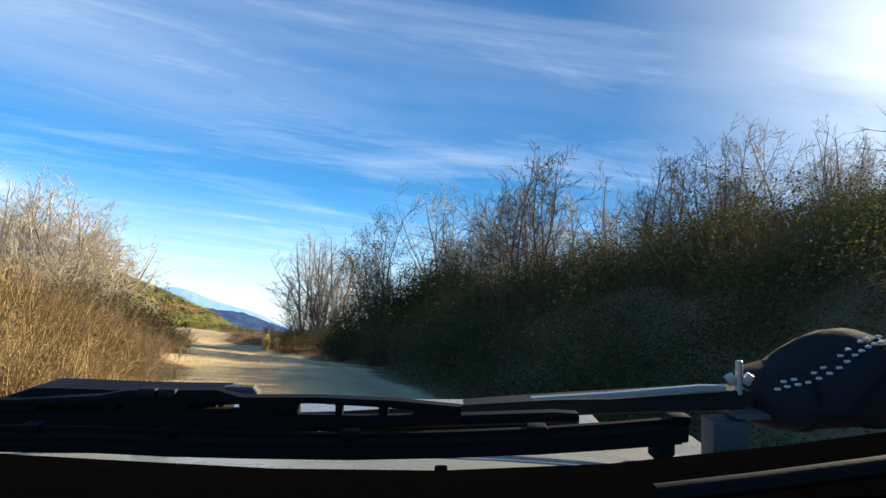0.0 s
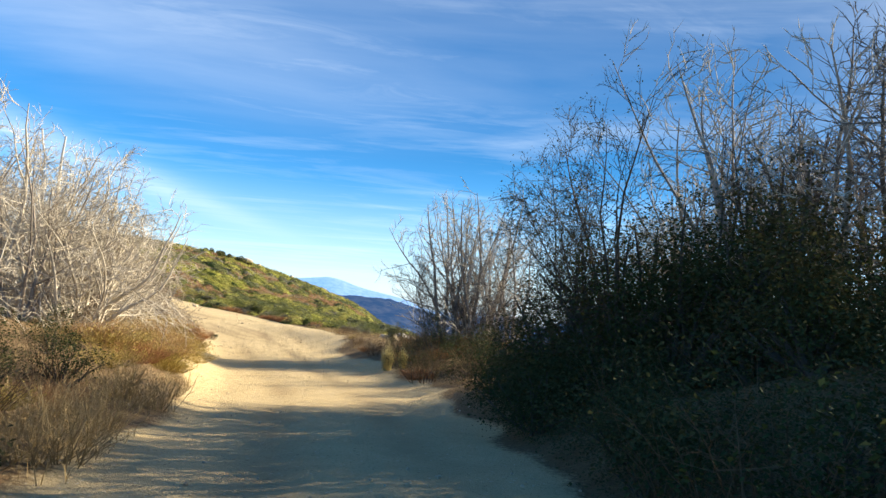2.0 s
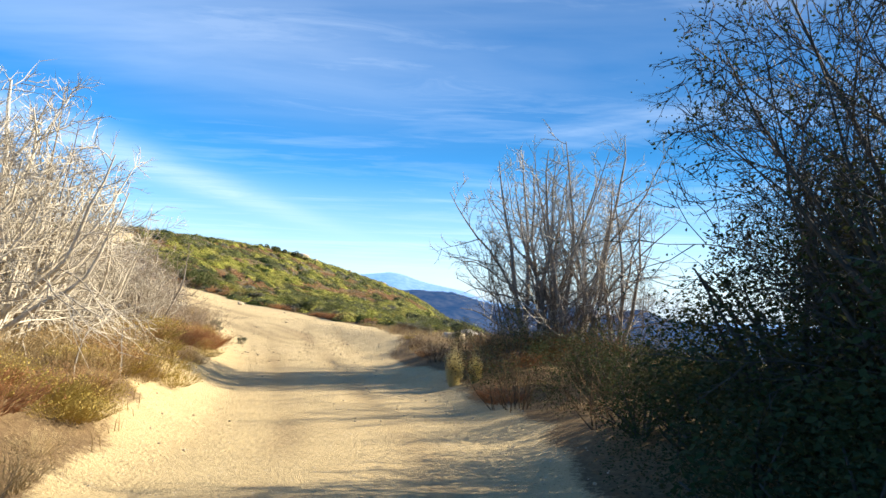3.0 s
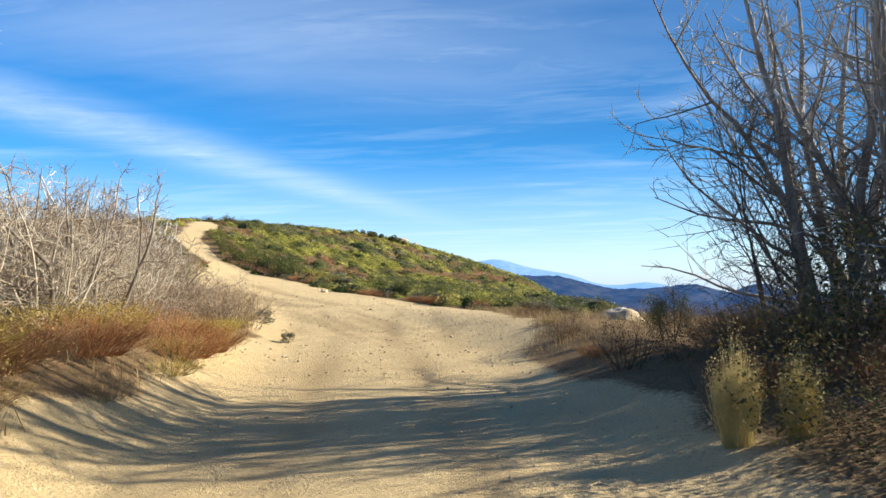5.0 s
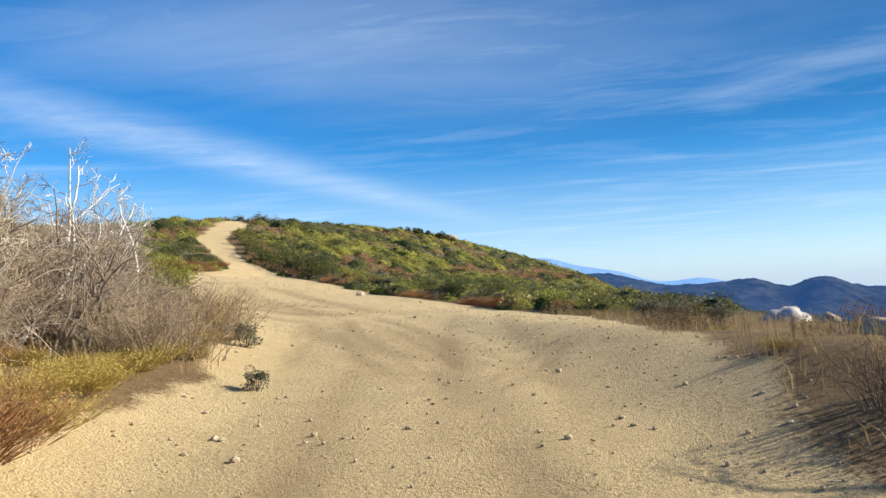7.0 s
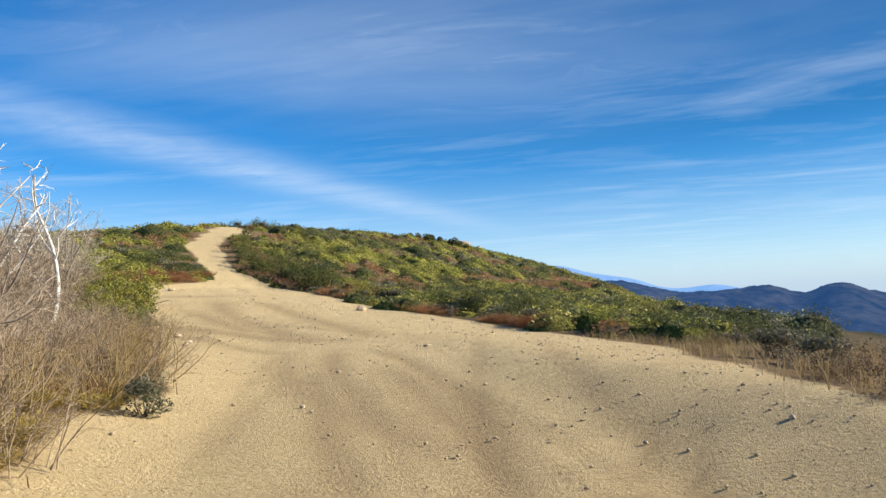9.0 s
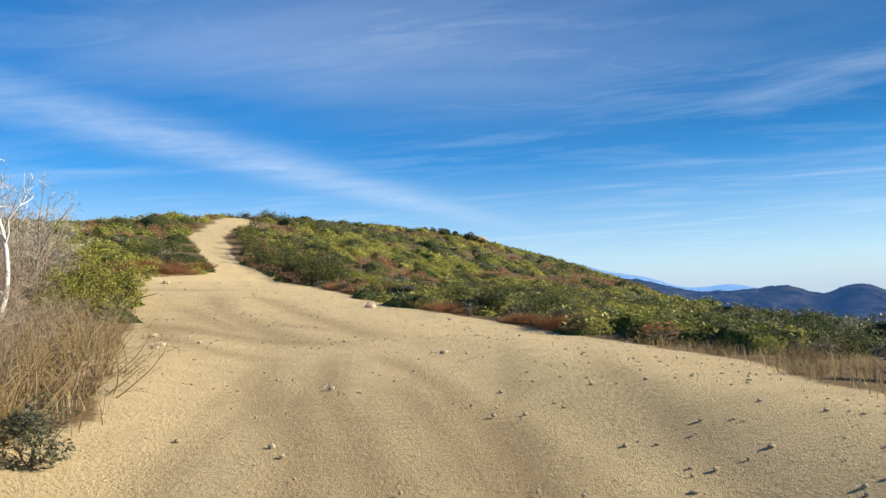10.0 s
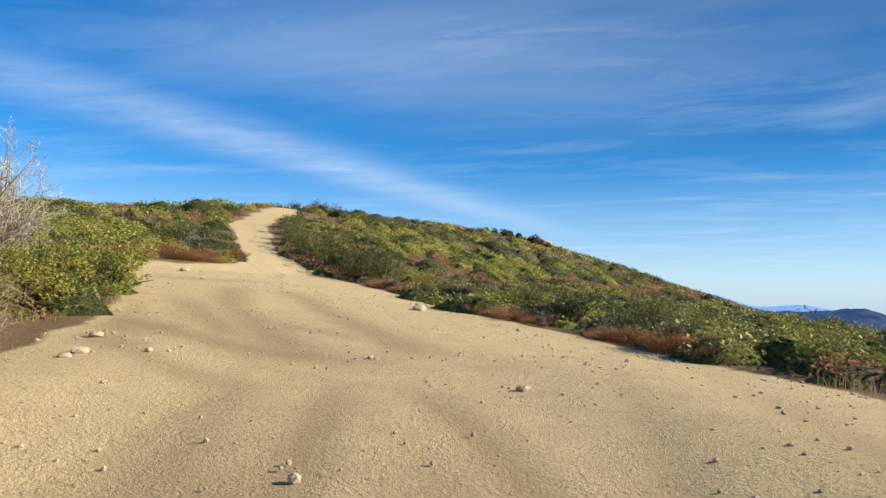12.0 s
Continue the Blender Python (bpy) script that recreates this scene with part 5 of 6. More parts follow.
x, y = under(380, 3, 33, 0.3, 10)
stuff("bank_undergrowth", hill_brush(x, y, 680, 680, 0.034, 0.034, rng.uniform(0.45, 0.95, len(x)), 280, 1.0), DARK_LEAF, "undergrowth covering the bank, its shade put into dark leaves", "shrubs")
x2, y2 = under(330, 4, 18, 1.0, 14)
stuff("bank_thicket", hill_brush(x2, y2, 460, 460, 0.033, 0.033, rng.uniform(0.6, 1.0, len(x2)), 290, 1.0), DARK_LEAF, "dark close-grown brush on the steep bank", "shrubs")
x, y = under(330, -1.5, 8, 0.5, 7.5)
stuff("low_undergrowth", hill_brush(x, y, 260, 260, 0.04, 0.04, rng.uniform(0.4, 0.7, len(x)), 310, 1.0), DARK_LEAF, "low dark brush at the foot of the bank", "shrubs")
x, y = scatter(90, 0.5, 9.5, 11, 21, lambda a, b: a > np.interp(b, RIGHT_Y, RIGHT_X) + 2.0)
stuff("slope_undergrowth", hill_brush(x, y, 380, 380, 0.042, 0.042, rng.uniform(0.6, 0.95, len(x)), 320, 1.0), DARK_LEAF, "brush on the upper slope, its shade put into dark leaves", "shrubs")
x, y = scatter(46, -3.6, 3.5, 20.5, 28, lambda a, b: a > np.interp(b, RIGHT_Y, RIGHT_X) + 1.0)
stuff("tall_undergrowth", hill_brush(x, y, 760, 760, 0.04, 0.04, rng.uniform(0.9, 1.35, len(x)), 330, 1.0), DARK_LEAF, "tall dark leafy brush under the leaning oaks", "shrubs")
for k in range(34):
    y = rng.uniform(31.5, 39)
    off = rng.uniform(0.3, 6.5)
    if before_boulders(edge_east(y) + off, y + 0.3 * off):
        continue
    plant("brush_brown" if k % 2 else "thicket_dark", edge_east(y) + off, y + 0.3 * off, rng.uniform(0.28, 0.42), group="dry brush by the bend")
x, y = under(150, 29, 46, 0.5, 8)
open_ground = np.array([before_boulders(a, b) for a, b in zip(x, y)])
x, y = x[~open_ground], y[~open_ground]
stuff("brown_undergrowth", hill_brush(x, y, 420, 420, 0.045, 0.045, rng.uniform(0.3, 0.5, len(x)), 300, 0.8), BROWN, "brown withered undergrowth beside the bend", "shrubs")
# green bushes at the hill's foot, near enough to stand alone
for x, y, s in ((-20.6, 54.4, 0.55), (-19.6, 55.6, 0.6), (-22.2, 56.2, 0.55), (-18.9, 56.9, 0.6), (-21.0, 57.2, 0.65), (-17.9, 58.0, 0.55), (-19.2, 53.4, 0.45), (-20.0, 58.4, 0.7), (-23.0, 57.4, 0.6), (-18.0, 55.0, 0.5), (-22.6, 59.0, 0.7), (-20.6, 60.0, 0.75), (-24.2, 60.4, 0.7), (-18.6, 60.0, 0.7)):
    plant("manzanita_deep", x, y, s * 0.62, label="dark green manzanita bush at the plateau's edge", group="bushes at the plateau's edge")
count = 0
while count < 34:
    y = rng.uniform(46, 66)
    off = rng.uniform(1.2, 5.5)
    x = edge_east(y) + off * 0.5
    y2 = y + off
    if x > -19:
        continue
    key = ("manzanita_deep", "manzanita_b", "sage", "manzanita_deep")[count % 4]
    plant(key, x, y2, rng.uniform(0.42, 0.72) * (0.72 if x > -24 else 1.0), group="bushes at the hill's foot")
    count += 1
for x, y, s in ((-60.6, 73.6, 0.55), (-58.2, 71.4, 0.6), (-56.2, 69.4, 0.65), (-54.2, 67.9, 0.6), (-52.4, 66.6, 0.65), (-50.8, 65.8, 0.75), (-49.2, 65.3, 0.8), (-47.8, 65.2, 0.75), (-46.2, 65.2, 0.85), (-44.6, 64.9, 0.9), (-43.2, 64.9, 0.8), (-45.4, 66.6, 0.9), (-48.6, 67.0, 0.9), (-51.6, 68.4, 0.8)):
    plant("manzanita_deep", x, y, s, label="deep green manzanita overhanging the road's cut bank", group="bushes above the cut bank")
for x, y, s in ((-50.4, 58.2, 0.6), (-51.6, 59.4, 0.7), (-49.4, 57.2, 0.45)):
    plant("manzanita_deep", x, y, s, label="dark green bush above the sandy flat", group="bushes above the flat")
for k in range(13):
    x, y = -68.5 + 0.85 * k + rng.uniform(-0.3, 0.3), 78.6 + 0.1 * k + rng.uniform(-0.5, 0.9)
    plant(("manzanita_deep", "sage", "manzanita_b")[k % 3], x, y, rng.uniform(0.45, 0.6), group="bushes behind the road's turn")
for k in range(30):
    y = rng.uniform(52.6, 61.2)
    plant("buckwheat", edge_west(y) - rng.uniform(0.3, 1.7), y, rng.uniform(0.5, 0.85), label="low rust-brown buckwheat round the sandy flat", group="rust-brown buckwheat round the flat")
for k in range(46):
    x = rng.uniform(-43, -25)
    y = float(np.interp(-x, [-v for v in RIGHT_X[13:]], RIGHT_Y[13:])) + rng.uniform(0.4, 1.7)
    plant("buckwheat" if k % 5 else "sage", x, y, rng.uniform(0.4, 0.75) * (1.0 if k % 5 else 0.7), label="low rust-brown buckwheat at the hill's foot" if k % 5 else "grey-green sage bush at the hill's foot", group="rust-brown brush at the hill's foot")
plant("dark_bush", -6.3, 13.5, 0.72, label="dark rounded bush at the road's edge")
plant("dark_bush", -6.6, 12.4, 0.6, label="dark rounded bush at the road's edge")
# pale rocks that show on the crest
for x, y, s in ((-62.9, 110.4, 1.1), (-61.6, 112.0, 0.8), (-58.2, 130.5, 1.0), (-57.4, 127.5, 0.7), (-59.7, 120.0, 0.8)):
    s = s * 0.6
    put_stone("boulder", STONES[int(rng.integers(0, 5))], x, y, s * 1.4, s * 1.1, s, rng.uniform(0, 6), "pale weathered granite outcrop on the ridge", "boulder", "ridge outcrops")


# ---- the vehicle at the start of the drive: an open off-roader, bonnet and wipers ahead of the seat ----
def plain_material(name, col, rough, metal=0.0, spec=0.5, dust=(0.35, 0.28, 0.2), dusty=0.25, coat=0.0):
    m, n = material(name)
    p = n.add("ShaderNodeTexCoord").outputs["Object"]
    k, f = n.noise(p, 9, 5, 0.6), n.noise(p, 90, 4, 0.7)
    c = n.mix(n.math("MULTIPLY", n.ramp(n.math("ADD", n.math("MULTIPLY", k, 0.6), n.math("MULTIPLY", f, 0.4)), [(0.42, (0, 0, 0)), (0.7, (1, 1, 1))]), dusty), (*col, 1), (*dust, 1))
    r = n.math("ADD", rough, n.math("MULTIPLY", k, 0.15))
    finish(n, c, r, f, 0.15, 0.002, metal, spec)
    return m


RUBBER = plain_material("black_rubber", (0.006, 0.006, 0.0065), 0.7, spec=0.1, dusty=0.01)
PLASTIC = plain_material("black_plastic", (0.003, 0.003, 0.0035), 0.55, spec=0.08, dusty=0.01)
PAINT = plain_material("pale_blue_grey_paint", (0.20, 0.22, 0.21), 0.2, spec=0.5, dusty=0.35)
STEEL = plain_material("dull_steel", (0.42, 0.43, 0.43), 0.38, 0.9, dusty=0.25)
DARK_STEEL = plain_material("dark_painted_steel", (0.008, 0.008, 0.009), 0.55, spec=0.15, dusty=0.02)
WORN_STEEL = plain_material("worn_grey_steel", (0.05, 0.055, 0.055), 0.6, 0.3, dusty=0.1)
PADDING = plain_material("black_padded_fabric", (0.012, 0.013, 0.016), 0.95, spec=0.08, dusty=0.02)
def matt_black():
    m, n = material("matt_black_dashboard")
    p = n.add("ShaderNodeTexCoord").outputs["Object"]
    col = n.mix(n.noise(p, 120, 4, 0.7), (0.0006, 0.0006, 0.0007, 1), (0.0025, 0.0025, 0.0025, 1))
    n.link(n.add("ShaderNodeBsdfDiffuse", {"Color": col}).outputs[0], n.add("ShaderNodeOutputMaterial").inputs[0])
    return m


DASH = matt_black()
REFLECTED_DOT = plain_material("pale_reflection", (0.45, 0.47, 0.45), 0.7, dusty=0.1)


def part(name, bm, mat, parent, label="", smooth=True):
    me = bpy.data.meshes.new(name)
    bmesh.ops.recalc_face_normals(bm, faces=bm.faces)
    bm.to_mesh(me)
    bm.free()
    me.materials.append(mat)
    for p in me.polygons:
        p.use_smooth = smooth
    if smooth:
        me.set_sharp_from_angle(angle=radians(35))
    ob = tagged(new(name, me), label)
    ob.parent = parent
    return ob


def rounded_box(x0, x1, y0, y1, z0, z1, bevel=0.01, segs=2, turn=None):
    bm = bmesh.new()
    bmesh.ops.create_cube(bm, size=1.0)
    bmesh.ops.scale(bm, vec=(x1 - x0, y1 - y0, z1 - z0), verts=bm.verts)
    if bevel:
        bmesh.ops.bevel(bm, geom=list(bm.edges), offset=bevel, segments=segs, affect="EDGES", profile=0.6)
    if turn is not None:
        bmesh.ops.rotate(bm, cent=(0, 0, 0), matrix=turn.to_3x3(), verts=bm.verts)
    bmesh.ops.translate(bm, vec=((x0 + x1) / 2, (y0 + y1) / 2, (z0 + z1) / 2), verts=bm.verts)
    return bm


def swept(line, profile):
    """A bar: a profile (across, up, scale by station) carried along a line of points; both ends closed."""
    bm = bmesh.new()
    rings = []
    for k, (p, s) in enumerate(line):
        a = Vector(line[max(k - 1, 0)][0])
        b = Vector(line[min(k + 1, len(line) - 1)][0])
        d = (b - a).normalized()
        side = d.cross(Vector((0, 0, 1))).normalized()
        up = side.cross(d)
        rings.append([bm.verts.new(Vector(p) + side * u * s + up * v * s) for u, v in profile])
    n = len(profile)
    for r0, r1 in zip(rings, rings[1:]):
        for i in range(n):
            bm.faces.new((r0[i], r0[(i + 1) % n], r1[(i + 1) % n], r1[i]))
    bm.faces.new(rings[0])
    bm.faces.new(rings[-1])
    return bm


def disc(radius, width, inner=0.0, segs=40, bevel=0.02):
    """A wheel-like ring round the x axis."""
    bm = bmesh.new()
    prof = [(inner, -width / 2), (radius - bevel, -width / 2), (radius, -width / 2 + bevel), (radius, width / 2 - bevel), (radius - bevel, width / 2), (inner, width / 2)]
    rings = []
    for k in range(segs):
        a = 2 * math.pi * k / segs
        rings.append([bm.verts.new((w, math.cos(a) * r, math.sin(a) * r)) for r, w in prof])
    for k in range(segs):
        q, w = rings[k], rings[(k + 1) % segs]
        for i in range(len(prof)):
            bm.faces.new((q[i], q[(i + 1) % len(prof)], w[(i + 1) % len(prof)], w[i]))
    return bm


def seat_view(u, v, d):
    """A point at the distance d ahead of the seat, u thousandths of d to its right and v thousandths below (x right, y ahead, z up)."""
    return Vector((u * d / 1000, d, -v * d / 1000))


def flange(top, deep, d, thick):
    """A pressed bar: its upper edge runs through points ahead of the seat, at each it reaches so many thousandths down; the edges are rounded."""
    bm = bmesh.new()
    rings = []
    for (u, v), h in zip(top, deep):
        a, b = seat_view(u, v, d), seat_view(u, v + h, d)
        e = min(0.25 * (a.z - b.z), 0.25 * thick)
        rings.append([bm.verts.new((a.x, d + y, z)) for y, z in ((-thick / 2, b.z + e), (-thick / 2, a.z - e), (-thick / 2 + e, a.z), (thick / 2 - e, a.z), (thick / 2, a.z - e), (thick / 2, b.z + e), (thick / 2 - e, b.z), (-thick / 2 + e, b.z))])
    for q, w in zip(rings, rings[1:]):
        for k in range(8):
            bm.faces.new((q[k], q[(k + 1) % 8], w[(k + 1) % 8], w[k]))
    bm.faces.new(rings[0])
    bm.faces.new(rings[-1])
    return bm


def build_vehicle():
    root = tagged(new("off_road_vehicle"), "open off-road vehicle with pale bonnet and black wipers", "vehicle")
    root.matrix_basis = look((2.036, -3.304, 0.847), (1.898, -1.327, 1.117), 5.4) @ Matrix.Rotation(radians(-90), 4, "X")
    # bonnet: a shallow crowned sheet with thickness, falling away ahead
    bm = bmesh.new()
    top, low = [], []
    for j in range(15):
        d = 0.56 + 0.085 * j
        rt, rl = [], []
        for i in range(23):
            x = -0.78 + 1.14 * i / 22
            e = (x + 0.21) / 0.57
            z = -0.186 - (d - 0.56) * 0.19 - 0.030 * e**4 - 0.008 * e * e - (0.05 * ((j - 12) / 2) ** 2 if j > 12 else 0)
            rt.append(bm.verts.new((x, d, z)))
            rl.append(bm.verts.new((x, d, z - 0.02)))
        top.append(rt)
        low.append(rl)
    for j in range(14):
        for i in range(22):
            bm.faces.new((top[j][i], top[j][i + 1], top[j + 1][i + 1], top[j + 1][i]))
            bm.faces.new((low[j][i], low[j + 1][i], low[j + 1][i + 1], low[j][i + 1]))
    for j in range(14):
        for i in (0, 22):
            bm.faces.new((top[j][i], top[j + 1][i], low[j + 1][i], low[j][i]))
    for i in range(22):
        for j in (0, 14):
            bm.faces.new((top[j][i], top[j][i + 1], low[j][i + 1], low[j][i]))
    part("bonnet", bm, PAINT, root, "dusty pale blue-grey painted bonnet")
    # body under the bonnet, wings, grille, bumper, tub behind
    part("front_body", rounded_box(-0.77, 0.35, 0.60, 1.72, -0.95, -0.37, 0.04), PAINT, root)
    for x0, x1 in ((-1.02, -0.80), (0.38, 0.60)):
        part("wing", rounded_box(x0, x1, 0.62, 1.66, -0.55, -0.44, 0.03), PAINT, root)
    grille = part("grille", rounded_box(-0.62, 0.20, 1.72, 1.75, -0.86, -0.46, 0.01), PAINT, root)
    # the openings' shade is put in as raised matt black bars
    for k in range(7):
        part("slot", rounded_box(-0.52 + 0.09 * k, -0.48 + 0.09 * k, 1.75, 1.757, -0.80, -0.54, 0.003, 1), DASH, grille)
    part("bumper", rounded_box(-0.98, 0.56, 1.80, 1.90, -1.05, -0.91, 0.02), DARK_STEEL, root)
    part("bumper_arm", rounded_box(-0.6, -0.5, 1.70, 1.82, -1.02, -0.93, 0.008), DARK_STEEL, root)
    part("bumper_arm", rounded_box(0.08, 0.18, 1.70, 1.82, -1.02, -0.93, 0.008), DARK_STEEL, root)
    part("floor_pan", rounded_box(-0.90, 0.48, -1.60, 0.60, -1.02, -0.92, 0.03), DARK_STEEL, root)
    for x0, x1 in ((-0.92, -0.87), (0.45, 0.50)):
        part("side_panel", rounded_box(x0, x1, -1.60, 0.44, -0.97, -0.52, 0.02), PAINT, root)
    part("tail_panel", rounded_box(-0.90, 0.48, -1.64, -1.58, -0.97, -0.52, 0.02), PAINT, root)
    # dashboard and its lip, curved across
    line = [(seat_view(u, v, 0.44), 1.0) for u, v in ((-998, 291), (-774, 297), (-517, 312), (-252, 326), (-3, 329), (245, 319), (510, 291), (759, 258), (991, 215))]
    part("dashboard", swept(line, [(-0.012, -0.004), (-0.006, 0.0), (0.12, 0.004), (0.12, -0.30), (-0.012, -0.30)]), DASH, root, "matt black dashboard top")
    line = [(seat_view(u, v, 0.36), 1.0) for u, v in ((312, 360), (469, 342), (651, 318), (842, 288))]
    part("dashboard_trim", swept(line, [(0.008 * math.cos(a), 0.005 * math.sin(a)) for a in np.linspace(0, 2 * math.pi, 12, endpoint=False)]), PLASTIC, root)
    part("washer_jet", rounded_box(*[w for a, b in zip(seat_view(-3, 325, 0.47), (0.0045, 0.004, 0.003)) for w in (a - b, a + b)], 0.0015), PLASTIC, root)
    part("cowl_panel", rounded_box(-0.80, 0.40, 0.50, 0.60, -0.26, -0.215, 0.01), PAINT, root)
    # near wiper: a ridged rubber blade under a thin steel spine, held by claws
    strip = [(-0.006, -0.0085), (0.006, -0.0085), (0.0075, -0.003), (0.0045, -0.0015), (0.006, 0.003), (0.002, 0.0085), (-0.002, 0.0085), (-0.006, 0.003), (-0.0045, -0.0015), (-0.0075, -0.003)]
    run = ((-699, 276), (-600, 278), (-500, 279), (-401, 284), (-277, 287), (-136, 289), (13, 286), (138, 281), (245, 274), (345, 266))
    blade = part("wiper_blade", swept([(seat_view(u, v, 0.50), 1.0) for u, v in run], strip), RUBBER, root, "black rubber wiper blade")
    part("blade_spine", swept([(seat_view(u, v - 17, 0.498), 1.0) for u, v in run], [(0.003, -0.0012), (0.003, 0.0012), (-0.003, 0.0012), (-0.003, -0.0012)]), PLASTIC, blade)
    for u, v in run[1::2]:
        c = seat_view(u, v - 18, 0.499)
        part("claw", rounded_box(c.x - 0.007, c.x + 0.007, c.y - 0.007, c.y + 0.007, c.z - 0.004, c.z + 0.003, 0.002), PLASTIC, blade)
    c = seat_view(*(345, 266), 0.50)
    part("end_cap", rounded_box(c.x - 0.010, c.x + 0.006, c.y - 0.007, c.y + 0.007, c.z - 0.008, c.z + 0.007, 0.003), RUBBER, blade)
    # its pressed arm: upper and lower flanges with webs between, so that the openings go through
    top = ((-749, 220), (-616, 218), (-500, 213), (-463, 206), (-331, 205), (-293, 215), (-186, 215), (-70, 220), (13, 228), (26, 229))
    arm = part("wiper_arm", flange(top, (10, 9, 16, 22, 22, 10, 9, 11, 12, 14), 0.53, 0.014), PLASTIC, root, "black pressed wiper arm with oval openings")
    part("lower_flange", flange(((-749, 238), (-616, 236), (-500, 236), (-463, 233), (-302, 233), (-219, 241), (-119, 243), (22, 241)), (25, 27, 30, 42, 42, 26, 20, 14), 0.53, 0.012), PLASTIC, arm)
    for u0, u1, v0, v1 in ((-683, -590, 224, 239), (-546, -536, 224, 239), (-492, -475, 221, 239), (-466, -369, 215, 239), (-297, -210, 218, 244), (-157, -146, 221, 243), (-94, -80, 224, 243), (-43, 23, 228, 248)):
        a, b = seat_view(u0, v0, 0.53), seat_view(u1, v1, 0.53)
        part("web", rounded_box(a.x, b.x, 0.524, 0.536, b.z, a.z, 0.003, 3), PLASTIC, arm)
    # motor hub behind it, with a worn cap and a pivot nut
    hub = part("wiper_hub", flange(((-612, 206), (-579, 196), (-533, 197), (-434, 201), (-318, 203)), (26, 30, 40, 42, 40), 0.56, 0.05), PLASTIC, root)
    part("hub_cap", flange(((-335, 203), (-310, 200), (-277, 201), (-270, 208)), (8, 12, 12, 9), 0.565, 0.012), WORN_STEEL, hub, "worn grey cap")
    for u, v in ((-432, 209), (-403, 210)):
        c = seat_view(u, v, 0.525)
        part("pivot_nut", rounded_box(c.x - 0.007, c.x + 0.007, c.y - 0.004, c.y + 0.004, c.z - 0.004, c.z + 0.003, 0.002), DARK_STEEL, hub)
    # far wiper, lying lower behind the near one
    far = part("wiper_blade", swept([(seat_view(u, v, 0.60), 0.8) for u, v in ((-293, 249), (-119, 256), (96, 254), (195, 249))], strip), RUBBER, root, "second black wiper blade behind the first")
    part("blade_arm", flange(((-202, 249), (-20, 243), (162, 237), (197, 239)), (14, 16, 17, 15), 0.58, 0.016), PLASTIC, far)
    # cross bar of angle steel on two posts, with rubber bump stops under it
    bar = part("cross_bar", flange(((-583, 249), (-152, 238), (179, 220), (442, 206)), (14, 18, 24, 28), 0.80, 0.006), DARK_STEEL, root, "dark angle-steel bar across the bonnet")
    part("bar_flange", swept([(seat_view(u, v, 0.82), 1.0) for u, v in ((30, 228), (179, 218), (345, 209), (442, 205))], [(-0.022, -0.002), (0.022, -0.002), (0.022, 0.002), (-0.022, 0.002)]), DARK_STEEL, bar, "weathered top flange")
    part("bar_strip", flange(((129, 217), (245, 210), (378, 199), (412, 200)), (3, 9, 11, 8), 0.79, 0.012), PAINT, bar, "pale painted strip")
    for u0, u1, v0 in ((-447, -396, 256), (389, 441, 249)):
        a, b = seat_view(u0, v0, 0.80), seat_view(u1, v0, 0.80)
        part("post", rounded_box(a.x, b.x, 0.785, 0.825, -0.26, a.z, 0.003), WORN_STEEL, bar, "dull steel post")
    a, b = seat_view(*(424, 239), 0.80), seat_view(*(472, 246), 0.80)
    part("washer_plate", rounded_box(a.x, b.x, 0.785, 0.83, b.z, a.z, 0.001, 1), WORN_STEEL, bar)
    for u, v in ((-335, 302), (320, 286)):
        c = seat_view(u, v, 0.74) + Vector((0, 0, -0.004))
        bm = disc(0.014, 0.024, 0.0, 20, 0.006)
        bmesh.ops.rotate(bm, cent=(0, 0, 0), matrix=Matrix.Rotation(radians(90), 3, "Y"), verts=bm.verts)
        bmesh.ops.translate(bm, vec=c, verts=bm.verts)
        part("bump_stop", bm, RUBBER, root, "black rubber bump stop")
    c = seat_view(*(434, 201), 0.80)
    bm = disc(0.0042, 0.040, 0.0, 16, 0.001)
    bmesh.ops.rotate(bm, cent=(0, 0, 0), matrix=Matrix.Rotation(radians(90), 3, "Y"), verts=bm.verts)
    bmesh.ops.translate(bm, vec=c + Vector((0, 0, 0.010)), verts=bm.verts)
    bolt = part("bolt", bm, STEEL, bar, "bright threaded bolt")
    for sgn in (-1, 1):
        part("wing_nut", rounded_box(c.x + sgn * 0.010 - 0.0055, c.x + sgn * 0.010 + 0.0055, 0.797, 0.803, c.z + 0.001, c.z + 0.015, 0.0022, 2, Matrix.Rotation(radians(sgn * 32), 4, "Y")), STEEL, bolt)
    # padded cover at the bonnet's corner: a quilted bag with a rounded end, a ridge and raised seams
    stations = ((432, 206, 228), (442, 185, 246), (465, 173, 254), (498, 167, 256), (527, 150, 254), (556, 132, 253), (581, 122, 251), (606, 120, 249), (643, 137, 246), (693, 165, 244), (726, 206, 227))
    bm = bmesh.new()
    rings, centre = [], []
    for u, v0, v1 in stations:
        a, b = seat_view(u, v0, 0.86), seat_view(u, v1, 0.86)
        mid, half = (a + b) / 2, (a.z - b.z) / 2
        centre.append((mid, half))
        ring = []
        for k in range(28):
            w = 2 * math.pi * k / 28
            cs, sn = math.cos(w), math.sin(w)
            puff = 1 + 0.03 * math.sin(5 * w + u * 0.03)
            ring.append(bm.verts.new(mid + Vector((0, -0.10 * min(1, half / 0.045) * math.copysign(abs(cs) ** 0.8, cs) * puff, half * math.copysign(abs(sn) ** 0.85, sn) * puff))))
        rings.append(ring)
    for q, w in zip(rings, rings[1:]):
        for k in range(28):
            bm.faces.new((q[k], q[(k + 1) % 28], w[(k + 1) % 28], w[k]))
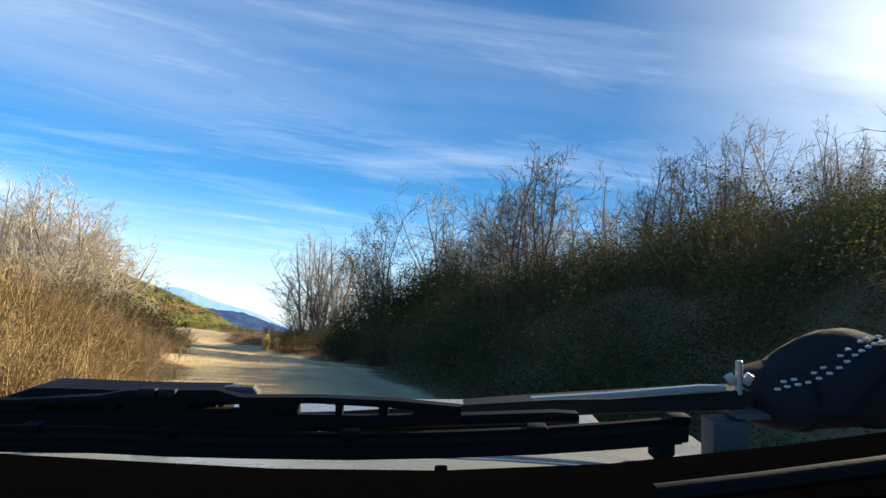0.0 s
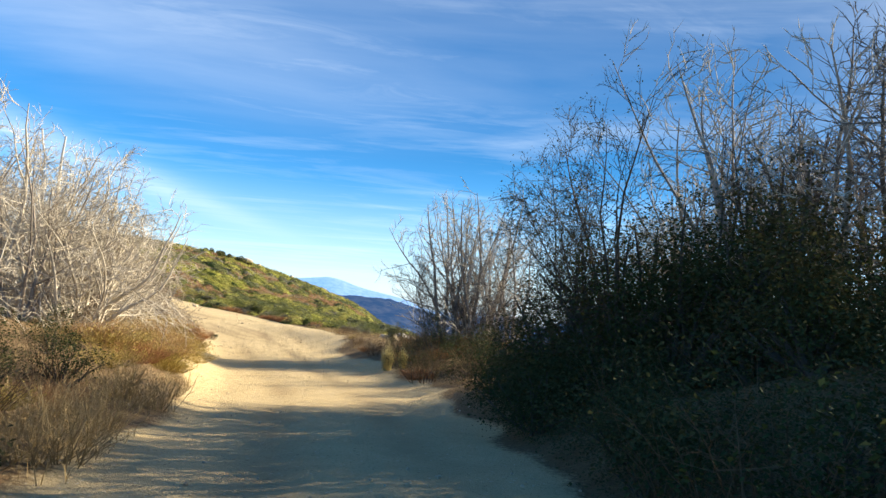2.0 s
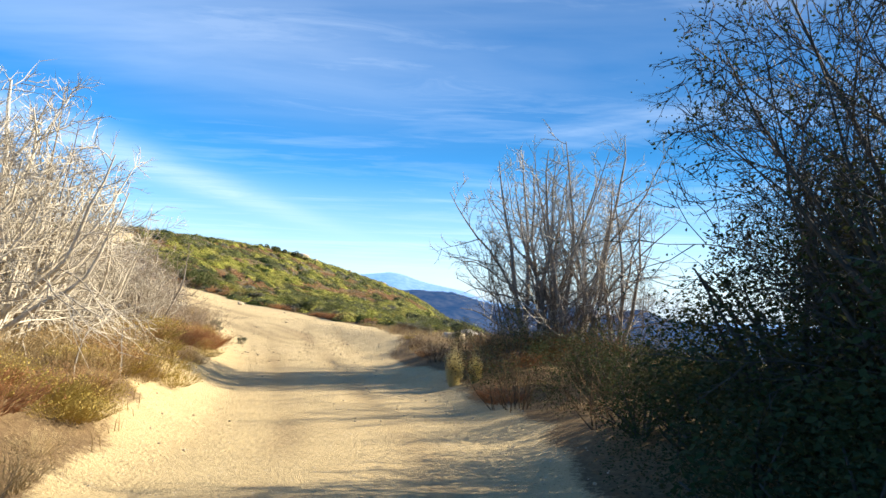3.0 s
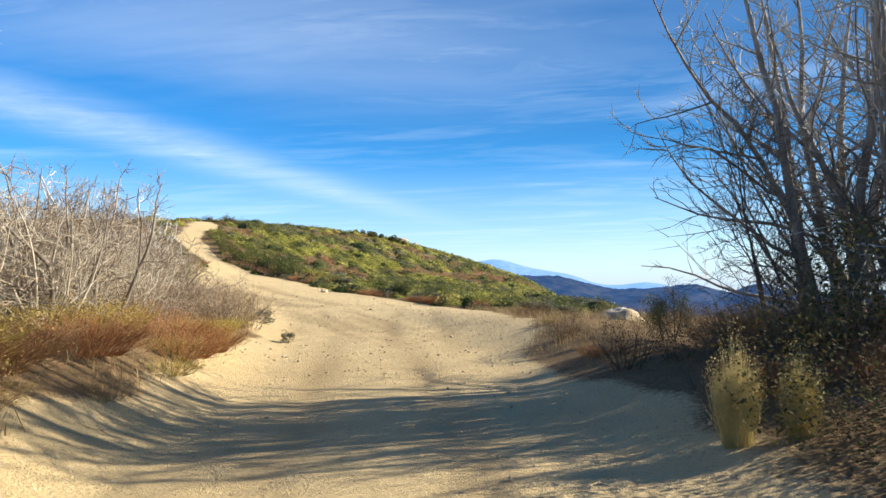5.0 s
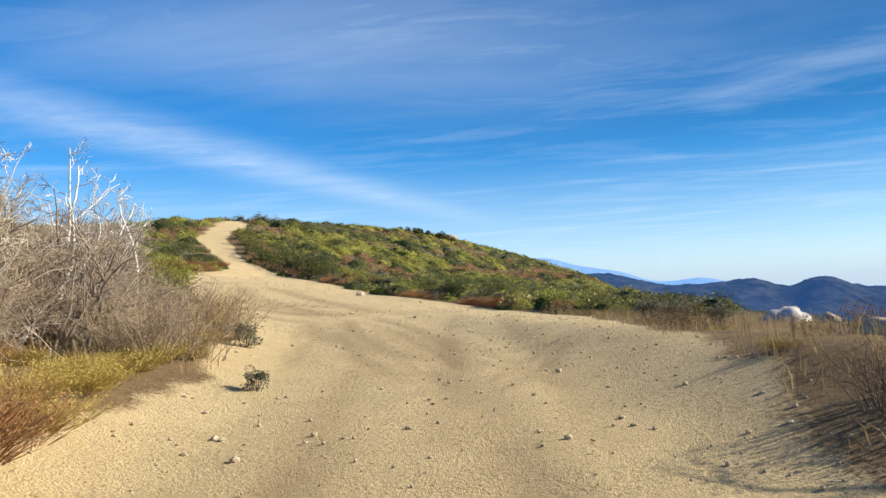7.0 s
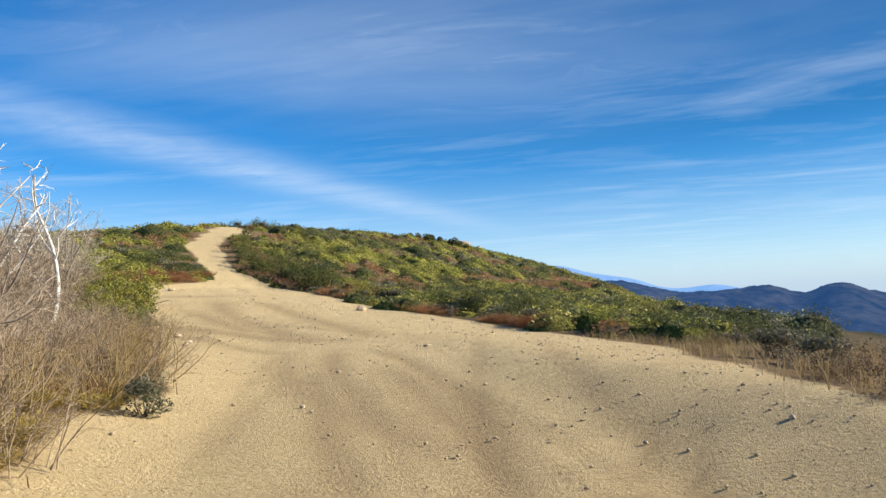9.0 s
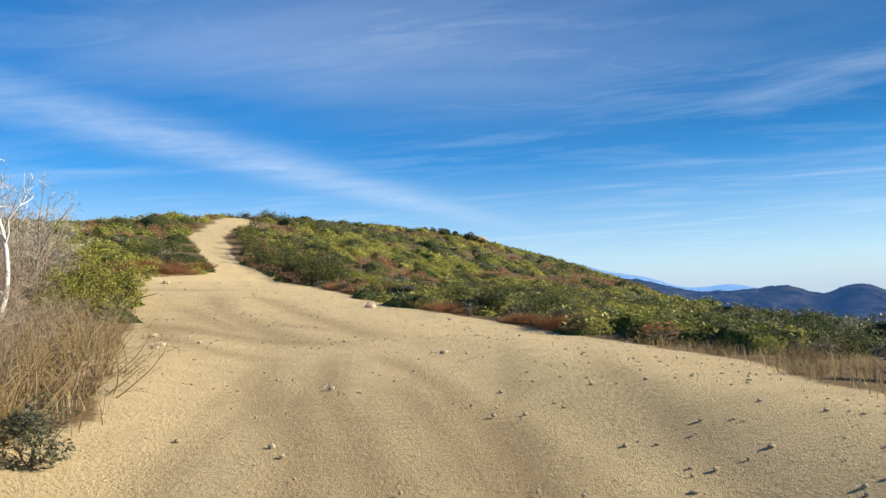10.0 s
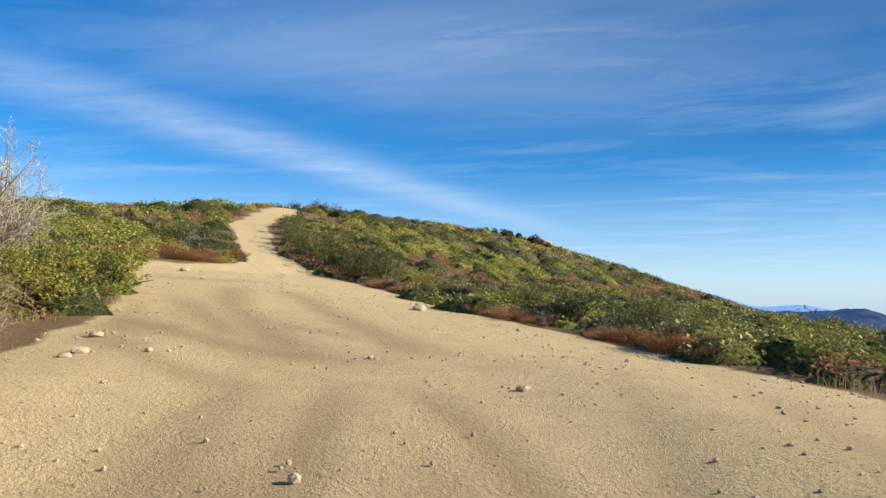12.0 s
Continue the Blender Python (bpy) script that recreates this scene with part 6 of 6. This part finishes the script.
    bm.faces.new(rings[0])
    bm.faces.new(rings[-1])
    pad = part("padded_cover", bm, PADDING, root, "black padded fabric cover with raised seams")
    def on_cover(i, w):
        mid, half = centre[i]
        cs, sn = math.cos(w), math.sin(w)
        return mid + Vector((0, -0.103 * min(1, half / 0.045) * abs(cs) ** 0.8, half * 1.02 * math.copysign(abs(sn) ** 0.85, sn)))
    piping = [(0.0022 * math.cos(a), 0.0022 * math.sin(a)) for a in np.linspace(0, 2 * math.pi, 7, endpoint=False)]
    for pts in ([(3, w) for w in np.linspace(-1.3, 1.3, 9)], [(i, w) for i, w in zip(range(3, 10), (-0.35, -0.2, 0.1, 0.45, 0.6, 0.62, 0.5))], [(i, w) for i, w in zip(range(4, 8), (-0.25, -0.7, -0.9, -1.1))]):
        part("seam", swept([(on_cover(i, w), 1.0) for i, w in pts], piping), RUBBER, pad)
    # two rows of pale dots along the ridge: a glass reflection built as blocks
    for k in range(15):
        f = 1.6 + k * 0.42
        i = int(f)
        for w in (0.62 + 0.035 * k, 0.80 + 0.035 * k)[: 2 if k % 3 else 1]:
            c = on_cover(i, w).lerp(on_cover(i + 1, w), f - i)
            part("stitch", rounded_box(c.x - 0.0035, c.x + 0.0035, c.y - 0.002, c.y + 0.002, c.z - 0.0016, c.z + 0.0016, 0.001, 1), REFLECTED_DOT, pad)
    # wheels
    for x in (-0.92, 0.50):
        for y in (1.12, -1.05):
            tyre = part("wheel", disc(0.40, 0.24, 0.22, 44, 0.05), RUBBER, root, "black off-road tyre")
            tyre.location = (x, y, -1.17)
            part("rim", disc(0.225, 0.18, 0.05, 32, 0.02), STEEL, tyre)
    for y in (1.12, -1.05):
        axle = part("axle", disc(0.05, 1.40, 0.0, 16, 0.01), DARK_STEEL, root)
        axle.location = (-0.21, y, -1.17)
    for x in (-0.6, 0.18):
        part("spring_block", rounded_box(x - 0.05, x + 0.05, 1.02, 1.22, -1.15, -0.93, 0.01), DARK_STEEL, root)
        part("spring_block", rounded_box(x - 0.05, x + 0.05, -1.15, -0.95, -1.15, -1.00, 0.01), DARK_STEEL, root)


build_vehicle()
